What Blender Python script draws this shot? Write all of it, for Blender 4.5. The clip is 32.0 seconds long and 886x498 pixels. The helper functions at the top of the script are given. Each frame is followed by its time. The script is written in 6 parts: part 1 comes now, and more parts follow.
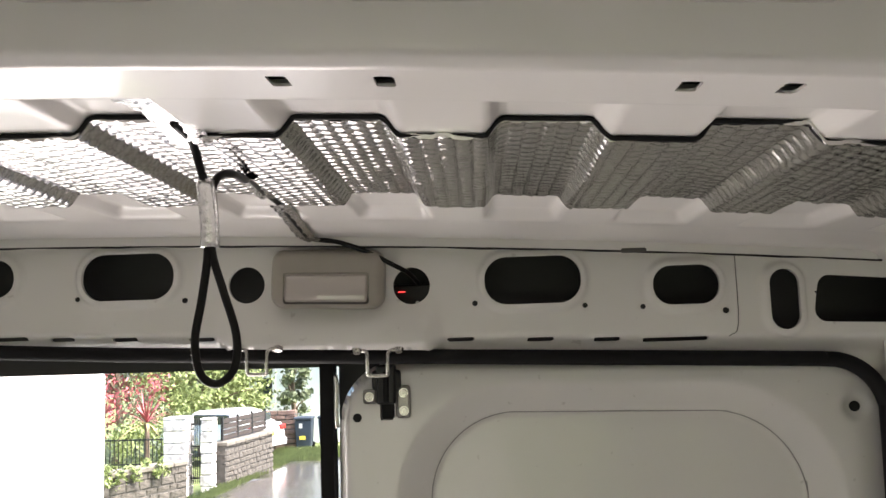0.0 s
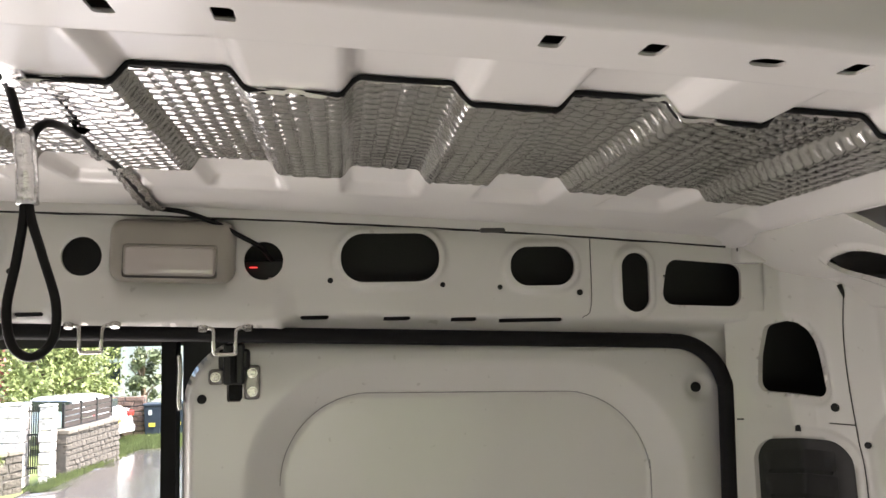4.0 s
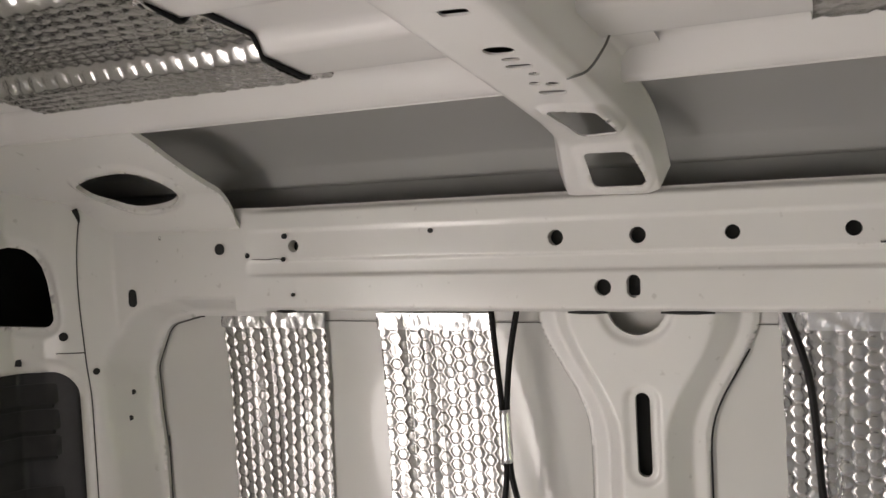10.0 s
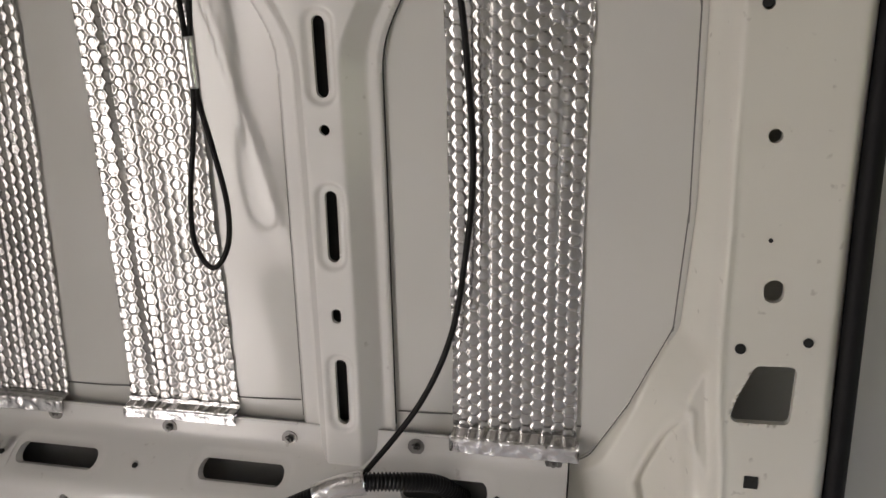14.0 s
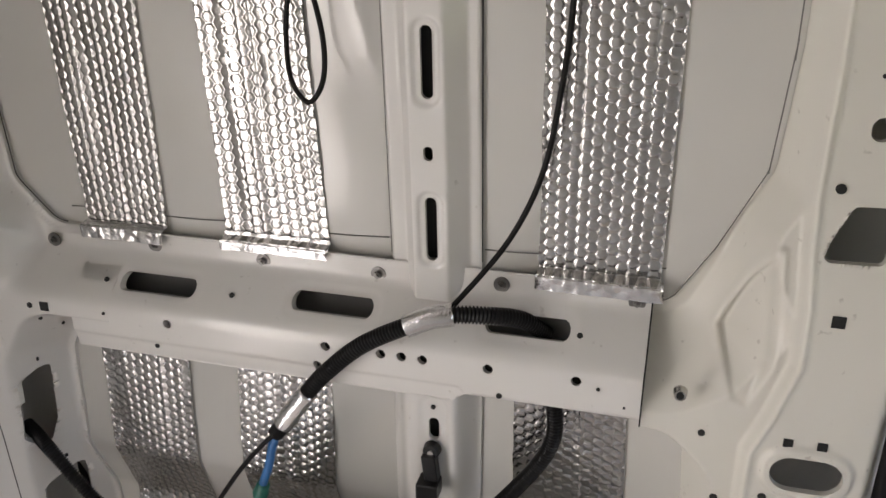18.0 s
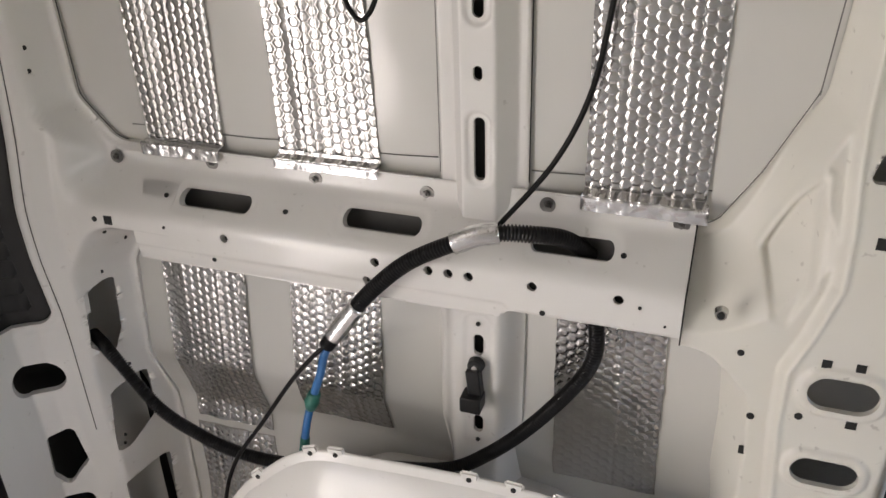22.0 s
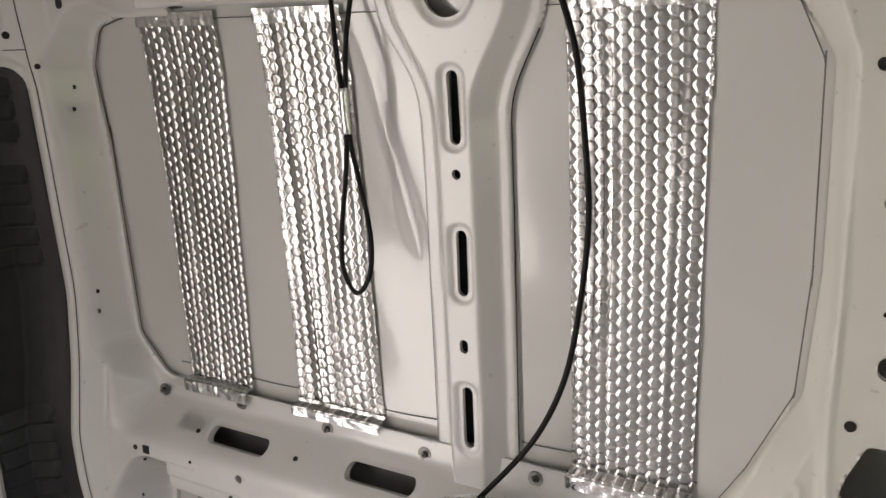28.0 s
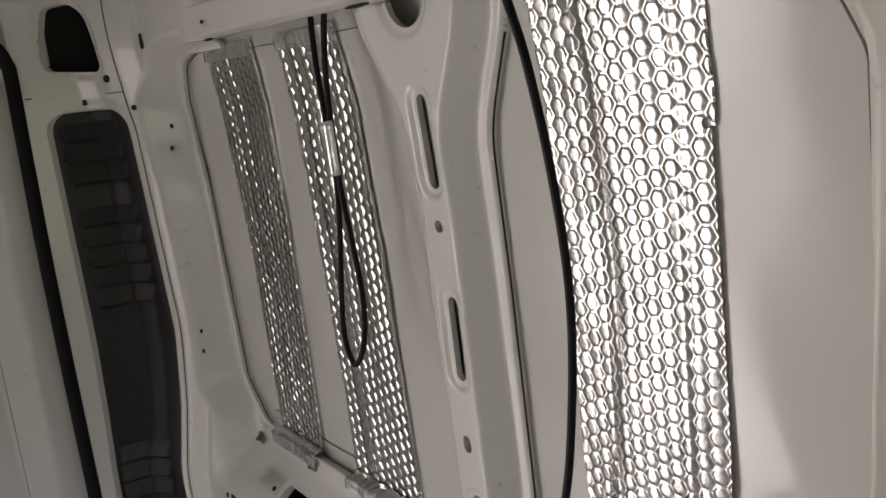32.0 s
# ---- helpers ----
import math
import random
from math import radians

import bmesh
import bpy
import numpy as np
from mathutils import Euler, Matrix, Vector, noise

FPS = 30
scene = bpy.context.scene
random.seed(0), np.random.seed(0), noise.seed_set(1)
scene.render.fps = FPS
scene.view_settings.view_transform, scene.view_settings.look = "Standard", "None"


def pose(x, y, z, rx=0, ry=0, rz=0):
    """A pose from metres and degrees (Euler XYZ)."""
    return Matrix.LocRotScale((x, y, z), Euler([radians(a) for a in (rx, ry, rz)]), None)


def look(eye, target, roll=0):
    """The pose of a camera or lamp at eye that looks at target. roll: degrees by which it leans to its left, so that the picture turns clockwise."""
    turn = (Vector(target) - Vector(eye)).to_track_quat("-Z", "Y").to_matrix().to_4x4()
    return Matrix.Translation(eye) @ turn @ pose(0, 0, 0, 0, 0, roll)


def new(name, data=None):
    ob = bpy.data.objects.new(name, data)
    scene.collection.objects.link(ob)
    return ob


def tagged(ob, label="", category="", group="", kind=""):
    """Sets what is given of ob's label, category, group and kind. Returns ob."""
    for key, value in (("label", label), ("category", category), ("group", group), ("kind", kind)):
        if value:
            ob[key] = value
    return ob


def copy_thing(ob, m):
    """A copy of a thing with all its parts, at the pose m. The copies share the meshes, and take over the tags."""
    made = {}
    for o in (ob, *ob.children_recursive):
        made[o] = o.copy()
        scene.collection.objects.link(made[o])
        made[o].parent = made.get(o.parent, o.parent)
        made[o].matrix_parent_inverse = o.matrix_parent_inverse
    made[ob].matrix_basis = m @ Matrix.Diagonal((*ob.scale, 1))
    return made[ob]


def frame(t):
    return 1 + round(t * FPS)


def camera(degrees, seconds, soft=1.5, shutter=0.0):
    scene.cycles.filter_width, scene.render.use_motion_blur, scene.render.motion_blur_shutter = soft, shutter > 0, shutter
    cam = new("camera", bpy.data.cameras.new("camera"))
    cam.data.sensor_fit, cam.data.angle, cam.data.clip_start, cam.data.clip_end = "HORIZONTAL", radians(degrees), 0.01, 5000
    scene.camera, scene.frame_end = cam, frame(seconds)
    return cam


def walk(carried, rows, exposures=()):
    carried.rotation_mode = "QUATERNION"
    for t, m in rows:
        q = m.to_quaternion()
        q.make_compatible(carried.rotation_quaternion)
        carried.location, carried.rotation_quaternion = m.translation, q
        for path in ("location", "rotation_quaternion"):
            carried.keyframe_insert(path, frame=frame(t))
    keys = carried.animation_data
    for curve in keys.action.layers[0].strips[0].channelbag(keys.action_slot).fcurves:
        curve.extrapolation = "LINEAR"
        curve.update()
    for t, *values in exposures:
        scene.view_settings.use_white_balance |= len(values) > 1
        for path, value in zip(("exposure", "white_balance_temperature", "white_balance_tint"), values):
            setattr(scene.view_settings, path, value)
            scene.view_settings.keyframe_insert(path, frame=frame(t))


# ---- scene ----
cam = camera(55.3, 32.0)
PATH = [
    (0, (0.23, -1.071, 1.822), (0.146, 0.914, 2.053), -1.8),
    (0.5, (0.231, -1.065, 1.832), (0.184, 0.924, 2.038), -1.7),
    (1, (0.233, -1.06, 1.822), (0.235, 0.928, 2.037), -1.6),
    (1.5, (0.233, -1.056, 1.821), (0.294, 0.931, 2.037), -1.5),
    (2, (0.234, -1.046, 1.819), (0.374, 0.938, 2.029), -1.4),
    (2.5, (0.238, -1.042, 1.815), (0.426, 0.939, 2.02), -1.5),
    (4.5, (0.236, -1.038, 1.812), (0.496, 0.937, 1.999), -1.1),
    (5, (0.232, -1.031, 1.807), (0.528, 0.938, 1.989), -1.2),
    (5.5, (0.228, -1.025, 1.808), (0.564, 0.94, 1.972), -1.7),
    (6, (0.22, -1.021, 1.801), (0.61, 0.936, 1.941), -2.6),
    (6.5, (0.222, -0.993, 1.791), (0.734, 0.937, 1.91), -1.7),
    (7, (0.188, -0.894, 1.794), (0.935, 0.955, 1.947), -0.6),
    (7.5, (0.143, -0.821, 1.802), (1.222, 0.855, 1.956), -0.4),
    (8, (0.066, -0.775, 1.808), (1.518, 0.597, 1.898), -2.1),
    (8.5, (0.025, -0.773, 1.816), (1.606, 0.451, 1.859), -1.4),
    (9, (0.054, -0.797, 1.811), (1.734, 0.288, 1.846), -1.1),
    (9.5, (0.085, -0.834, 1.818), (1.872, 0.063, 1.847), -1.7),
    (10, (0.102, -0.863, 1.801), (1.937, -0.066, 1.797), -1.7),
    (10.5, (0.091, -0.892, 1.759), (1.946, -0.154, 1.637), -0.2),
    (11, (0.079, -0.906, 1.737), (1.946, -0.219, 1.528), 0.8),
    (11.5, (0.071, -0.916, 1.742), (1.945, -0.258, 1.506), 0.5),
    (12, (0.078, -0.945, 1.764), (1.973, -0.351, 1.529), -0.9),
    (12.5, (0.098, -0.991, 1.737), (2.025, -0.51, 1.499), -1.6),
    (13, (0.097, -1.01, 1.721), (2.026, -0.606, 1.379), -2.1),
    (13.5, (0.092, -1.013, 1.677), (2.0, -0.632, 1.213), -1.6),
    (14, (0.082, -1.011, 1.662), (1.966, -0.617, 1.12), -0.5),
    (14.5, (0.075, -1.002, 1.639), (1.925, -0.57, 1.016), 0.3),
    (15, (0.079, -1.0, 1.626), (1.887, -0.541, 0.906), -0.5),
    (15.5, (0.069, -0.999, 1.637), (1.86, -0.539, 0.873), -1.0),
    (17.5, (0.06, -0.984, 1.637), (1.826, -0.507, 0.828), -0.9),
    (18, (0.052, -0.977, 1.629), (1.807, -0.48, 0.808), -0.6),
    (18.5, (0.049, -0.979, 1.625), (1.795, -0.47, 0.792), -0.9),
    (19, (0.04, -0.986, 1.625), (1.762, -0.452, 0.759), -1.2),
    (19.5, (0.036, -0.987, 1.629), (1.733, -0.435, 0.725), -1.4),
    (20, (0.029, -0.988, 1.623), (1.72, -0.432, 0.71), -1.2),
    (20.5, (0.026, -0.992, 1.622), (1.709, -0.426, 0.7), -1.4),
    (21, (0.025, -0.989, 1.616), (1.696, -0.416, 0.679), -1.4),
    (21.5, (0.026, -0.988, 1.62), (1.685, -0.409, 0.665), -1.3),
    (22, (0.023, -0.986, 1.62), (1.681, -0.4, 0.667), -1.2),
    (22.5, (0.022, -0.977, 1.618), (1.679, -0.389, 0.666), -0.9),
    (23, (0.021, -0.977, 1.614), (1.68, -0.384, 0.667), -0.7),
    (23.5, (0.023, -0.972, 1.623), (1.679, -0.386, 0.667), -0.3),
    (24, (0.032, -0.969, 1.636), (1.682, -0.381, 0.671), -0.5),
    (24.5, (0.029, -0.971, 1.627), (1.701, -0.385, 0.7), -0.6),
    (25, (0.03, -0.991, 1.647), (1.747, -0.393, 0.812), -1.5),
    (25.5, (0.055, -1.034, 1.669), (1.789, -0.365, 0.931), -2.3),
    (26, (0.088, -1.101, 1.687), (1.806, -0.298, 1.051), -1.9),
    (26.5, (0.096, -1.15, 1.705), (1.795, -0.243, 1.164), -1.7),
    (28.5, (0.1, -1.17, 1.701), (1.765, -0.189, 1.189), -1.7),
    (29, (0.124, -1.173, 1.692), (1.784, -0.189, 1.168), -1.6),
    (29.5, (0.177, -1.147, 1.678), (1.85, -0.195, 1.135), -0.0),
    (30, (0.272, -1.099, 1.682), (1.97, -0.179, 1.163), 0.1),
    (30.5, (0.345, -1.123, 1.67), (1.914, 0.012, 1.169), -1.2),
    (31, (0.433, -1.231, 1.642), (1.743, 0.189, 1.123), -1.5),
    (31.5, (0.487, -1.279, 1.663), (1.705, 0.225, 1.161), -3.4),
    (32, (0.494, -1.302, 1.681), (1.624, 0.293, 1.257), -5.9),
]
EXPOSURES = [
    (0, 2.14), (1, 2.08), (2, 2.4), (5, 2.25), (6, 2.24), (7, 2.7), (8, 2.28), (9.3, 2.52), (10, 2.04), (11, 1.8), (12, 1.82), (13, 1.75), (14, 1.72), (15, 1.8), (17.5, 1.88), (21, 2.14), (24, 2.14), (25, 2.08), (26, 1.9), (29, 1.94), (30, 2.0), (31, 1.74), (32, 1.57),
]
walk(cam, [(t, look(eye, target, roll)) for t, eye, target, roll in PATH], EXPOSURES)

# ---- light ----
world = bpy.data.worlds.new("sky")
scene.world = world
world.use_nodes = True
_n = world.node_tree.nodes
_l = world.node_tree.links
_sky = _n.new("ShaderNodeTexSky")
_sky.sky_type = "NISHITA"
_sky.sun_disc = False
_sky.sun_elevation = radians(56)
_sky.sun_rotation = radians(99)
_sky.air_density, _sky.dust_density, _sky.ozone_density = 1.0, 2.5, 1.0
_n["Background"].inputs[1].default_value = 0.15
_l.new(_sky.outputs[0], _n["Background"].inputs[0])

_sun = bpy.data.lights.new("overcast_sun", "SUN")
_sun.energy, _sun.angle, _sun.color = 5.0, radians(25), (1.0, 0.96, 0.92)
_sun_ob = new("overcast_sun", _sun)
_sun_ob.matrix_world = look((6, 7, 9), (0, 8, 0))

# daylight coming in by the open half of the rear doorway
_day = bpy.data.lights.new("doorway_daylight", "AREA")
_day.shape, _day.size, _day.size_y, _day.energy, _day.color = "RECTANGLE", 0.70, 1.60, 4.0, (1.0, 0.872, 0.825)
new("doorway_daylight", _day).matrix_world = look((-0.37, 0.16, 0.88), (0.10, -1, 0.66))
# added fill lamp at the unseen cab end behind the camera
_cab = bpy.data.lights.new("cab_fill_light", "AREA")
_cab.shape, _cab.size, _cab.size_y, _cab.energy, _cab.color = "RECTANGLE", 1.2, 0.75, 0.95, (1.0, 0.83, 0.88)
new("cab_fill_light", _cab).matrix_world = look((-0.25, -3.35, 1.35), (0.3, 0, 1.2))


# ---- materials ----
def mat(name, base, rough=0.5, metal=0.0, bump=0.0, scale=40.0, vary=0.06, coat=0.0, grain=300.0, spec=0.5, wear=0.1, detail=5, specks=0.0):
    """A surface with blotches and grain in object space."""
    m = bpy.data.materials.new(name)
    m.use_nodes = True
    nt = m.node_tree
    b = nt.nodes["Principled BSDF"]
    co = nt.nodes.new("ShaderNodeTexCoord")
    n1 = nt.nodes.new("ShaderNodeTexNoise")
    n1.inputs["Scale"].default_value, n1.inputs["Detail"].default_value = scale, detail
    n2 = nt.nodes.new("ShaderNodeTexNoise")
    n2.inputs["Scale"].default_value, n2.inputs["Detail"].default_value = grain, 3
    for n in (n1, n2):
        nt.links.new(co.outputs["Object"], n.inputs["Vector"])
    ramp = nt.nodes.new("ShaderNodeValToRGB")
    ramp.color_ramp.elements[0].position, ramp.color_ramp.elements[1].position = 0.3, 0.7
    ramp.color_ramp.elements[0].color = (*[c * (1 - vary) for c in base], 1)
    ramp.color_ramp.elements[1].color = (*[min(1, c * (1 + vary)) for c in base], 1)
    nt.links.new(n1.outputs["Fac"], ramp.inputs["Fac"])
    out = ramp.outputs["Color"]
    if specks:
        # sparse flecks of dirt and chipped paint
        n3 = nt.nodes.new("ShaderNodeTexNoise")
        n3.inputs["Scale"].default_value, n3.inputs["Detail"].default_value = 70.0, 2
        nt.links.new(co.outputs["Object"], n3.inputs["Vector"])
        mr = nt.nodes.new("ShaderNodeMapRange")
        mr.inputs["From Min"].default_value, mr.inputs["From Max"].default_value, mr.inputs["To Max"].default_value = 0.70, 0.76, specks
        nt.links.new(n3.outputs["Fac"], mr.inputs["Value"])
        mx = nt.nodes.new("ShaderNodeMix")
        mx.data_type = "RGBA"
        mx.inputs[7].default_value = (0.16, 0.13, 0.10, 1)
        nt.links.new(mr.outputs["Result"], mx.inputs[0])
        nt.links.new(out, mx.inputs[6])
        out = mx.outputs[2]
    nt.links.new(out, b.inputs["Base Color"])
    rr = nt.nodes.new("ShaderNodeMapRange")
    rr.inputs["To Min"].default_value, rr.inputs["To Max"].default_value = max(0.02, rough * (1 - wear)), min(1, rough * (1 + wear))
    nt.links.new(n2.outputs["Fac"], rr.inputs["Value"])
    nt.links.new(rr.outputs["Result"], b.inputs["Roughness"])
    b.inputs["Metallic"].default_value = metal
    b.inputs["Specular IOR Level"].default_value = spec
    b.inputs["Coat Weight"].default_value = coat
    b.inputs["Coat Roughness"].default_value = 0.07
    if bump:
        bp = nt.nodes.new("ShaderNodeBump")
        bp.inputs["Strength"].default_value, bp.inputs["Distance"].default_value = bump, 0.002
        nt.links.new(n2.outputs["Fac"], bp.inputs["Height"])
        nt.links.new(bp.outputs["Normal"], b.inputs["Normal"])
    return m


PAINT = mat("white_van_paint", (0.70, 0.69, 0.66), 0.27, 0, 0.0, 1.2, 0.015, 0.4, 60, wear=0.02, detail=1, specks=0.22)
ROOFPAINT = mat("white_roof_paint", (0.68, 0.665, 0.645), 0.32, 0, 0.0, 1.5, 0.015, 0.35, 60, wear=0.02, detail=1)
SKIN = mat("thin_white_primer", (0.605, 0.60, 0.565), 0.22, 0, 0.0, 1.6, 0.02, 0.7, 40, wear=0.03, detail=1)
PILLAR = mat("cream_overspray_paint", (0.68, 0.665, 0.60), 0.40, 0, 0.0, 4.0, 0.05, 0.15, 25, wear=0.04, detail=2, specks=0.3)
OPPOSITE = mat("grey_lining_board", (0.55, 0.54, 0.51), 0.7, 0, 0.1, 4, 0.15, 0, 60)
# darker grey for the cove, where little light reaches
COVE_SHADE = mat("roof_cove_shade", (0.34, 0.34, 0.325), 0.5, 0, 0.0, 2.0, 0.06, 0.1, 15)
FOIL = mat("aluminium_foil", (0.54, 0.533, 0.52), 0.21, 1.0, 0.06, 60, 0.04, 0, 220)
TAPE = mat("foil_tape", (0.80, 0.80, 0.80), 0.22, 1.0, 0.5, 50, 0.06, 0, 160)
RUBBER = mat("black_rubber", (0.006, 0.006, 0.0065), 0.6, 0, 0.15, 30, 0.2, 0, 400, 0.2)
CABLE = mat("black_cable_sheath", (0.006, 0.0055, 0.0055), 0.45, 0, 0.05, 30, 0.2, 0, 300, 0.2)
CONDUIT = mat("black_conduit_plastic", (0.007, 0.007, 0.0075), 0.32, 0, 0.03, 30, 0.2, 0, 300, 0.25)
PLASTIC = mat("black_moulded_plastic", (0.014, 0.0144, 0.0148), 0.36, 0, 0.15, 40, 0.2, 0, 700, 0.35)
LAMPBODY = mat("beige_lamp_plastic", (0.32, 0.298, 0.26), 0.40, 0, 0.2, 20, 0.04, 0, 500)
STEEL = mat("zinc_plated_steel", (0.58, 0.57, 0.54), 0.22, 1.0, 0.2, 60, 0.15, 0, 300)
# near black that paints in the shade of the hollow body
CAVITY = mat("cavity_shade", (0.028, 0.029, 0.027), 0.6, 0, 0.1, 6, 0.2)
SEAM = mat("grey_joint_sealer", (0.16, 0.16, 0.15), 0.7, 0, 0, 30, 0.1)
# stands for the shade in holes, slots and gaps
DARK = mat("hole_gap_shade", (0.012, 0.013, 0.012), 0.8, 0, 0, 30, 0.1)
BLUE = mat("blue_hose", (0.03, 0.13, 0.33), 0.35, 0, 0.05, 40, 0.15, 0, 300)
GREEN = mat("green_tape", (0.02, 0.12, 0.09), 0.4, 0, 0.2, 60, 0.25, 0, 300)
PLY = mat("plywood_floor", (0.54, 0.50, 0.455), 0.8, 0, 0.3, 8, 0.2, 0, 150)
LINER = mat("grey_cab_trim", (0.16, 0.16, 0.16), 0.8, 0, 0.2, 10, 0.1, 0, 300)


# ---- mesh helpers ----
def smoothstep(a, b, x):
    t = np.clip((x - a) / (b - a), 0, 1)
    return t * t * (3 - 2 * t)


def rbox(U, V, cu, cv, hw, hh, r):
    qx, qy = np.abs(U - cu) - hw + r, np.abs(V - cv) - hh + r
    return np.minimum(np.maximum(qx, qy), 0) + np.hypot(np.maximum(qx, 0), np.maximum(qy, 0)) - r


def disc(U, V, cu, cv, r):
    return np.hypot(U - cu, V - cv) - r


def poly(U, V, pts, r=0.0):
    """Signed distance to a polygon, grown by r so that its corners are round."""
    d = np.full(U.shape, 1e9)
    s = np.ones(U.shape)
    n = len(pts)
    for i in range(n):
        (ax, ay), (bx, by) = pts[i], pts[i - 1]
        ex, ey = bx - ax, by - ay
        wx, wy = U - ax, V - ay
        t = np.clip((wx * ex + wy * ey) / (ex * ex + ey * ey), 0, 1)
        d = np.minimum(d, (wx - ex * t) ** 2 + (wy - ey * t) ** 2)
        c1, c2, c3 = V >= ay, V < by, ex * wy > ey * wx
        s = np.where((c1 & c2 & c3) | (~c1 & ~c2 & ~c3), -s, s)
    return s * np.sqrt(d) - r


def cut(d, *holes):
    for h in holes:
        d = np.maximum(d, -h)
    return d


def link(name, me, material, parent=None, label="", smooth=True):
    me.materials.append(material)
    if smooth:
        me.polygons.foreach_set("use_smooth", [True] * len(me.polygons))
    ob = new(name, me)
    ob.parent = parent
    if label:
        ob["label"] = label
    return ob


def raw_mesh(name, verts, faces):
    me = bpy.data.meshes.new(name)
    me.from_pydata(np.asarray(verts).tolist(), [], faces)
    me.update()
    return me


def sheet(name, u0, u1, v0, v1, step, region, mapping, material, parent=None, rim=0.006, label="", flip=False):
    """Pressed sheet metal: the part of a grid where region(U, V) < 0, shaped by mapping(U, V, depth); its edges are folded back by rim."""
    nu, nv = max(2, round((u1 - u0) / step) + 1), max(2, round((v1 - v0) / step) + 1)
    U, V = np.meshgrid(np.linspace(u0, u1, nu), np.linspace(v0, v1, nv), indexing="ij")
    U, V = U.ravel(), V.ravel()
    d = region(U, V)
    for _ in range(2):
        near = np.abs(d) < 0.75 * step
        e = 1e-4
        gx = (region(U + e, V) - region(U - e, V)) / (2 * e)
        gy = (region(U, V + e) - region(U, V - e)) / (2 * e)
        g2 = np.maximum(gx * gx + gy * gy, 0.25)
        U = np.where(near, U - d * gx / g2, U)
        V = np.where(near, V - d * gy / g2, V)
        d = np.where(near, np.minimum(region(U, V), 0.3 * step), d)
    keep = d < 0.4 * step
    i = np.arange((nu - 1) * nv).reshape(nu - 1, nv)[:, :-1].ravel()
    quad = np.stack([i, i + nv, i + nv + 1, i + 1], 1)
    k = keep[quad]
    cu, cv = U[quad].mean(1), V[quad].mean(1)
    mid = region(cu, cv) < 0.35 * step
    full = quad[(k.sum(1) == 4) & mid]
    three = quad[k.sum(1) == 3]
    k3 = keep[three]
    tris = np.array([t[m] for t, m in zip(three, k3)]).reshape(-1, 3) if len(three) else np.zeros((0, 3), int)
    if len(tris):
        cd = region(U[tris].mean(1), V[tris].mean(1)) < 0.2 * step
        tris = tris[cd]
    quads = [full]
    P = mapping(U, V, np.zeros_like(U))
    if rim:
        ed = np.concatenate([np.stack([full, np.roll(full, -1, 1)], 2).reshape(-1, 2),
                             np.stack([tris, np.roll(tris, -1, 1)], 2).reshape(-1, 2)]) if len(tris) else np.stack([full, np.roll(full, -1, 1)], 2).reshape(-1, 2)
        key = np.sort(ed, 1)
        key = key[:, 0] * (nu * nv) + key[:, 1]
        _, first, count = np.unique(key, return_index=True, return_counts=True)
        border = ed[first[count == 1]]
        bv = np.unique(border)
        slot = np.zeros(nu * nv, int)
        slot[bv] = np.arange(len(bv))
        n0, n1 = len(P), len(P) + len(bv)
        P = np.concatenate([P, P[bv], mapping(U[bv], V[bv], np.full(len(bv), rim))])
        a, b = slot[border[:, 0]], slot[border[:, 1]]
        quads.append(np.stack([b + n0, a + n0, a + n1, b + n1], 1))
    quads = np.concatenate(quads)
    used = np.zeros(len(P), bool)
    used[quads.ravel()] = True
    used[tris.ravel()] = True
    renum = np.cumsum(used) - 1
    P = P[used]
    order = slice(None, None, -1 if flip else 1)
    faces = renum[quads][:, order].tolist() + renum[tris][:, order].tolist()
    return link(name, raw_mesh(name, P, faces), material, parent, label)


def spline(pts, n=12):
    """Points along a smooth curve through pts."""
    p = np.array(pts, float)
    p = np.concatenate([[2 * p[0] - p[1]], p, [2 * p[-1] - p[-2]]])
    out = []
    for i in range(1, len(p) - 2):
        for t in np.linspace(0, 1, n, endpoint=False):
            out.append(0.5 * (2 * p[i] + (p[i + 1] - p[i - 1]) * t + (2 * p[i - 1] - 5 * p[i] + 4 * p[i + 1] - p[i + 2]) * t * t
                              + (3 * p[i] - p[i - 1] - 3 * p[i + 1] + p[i + 2]) * t ** 3))
    out.append(p[-2])
    return np.array(out)


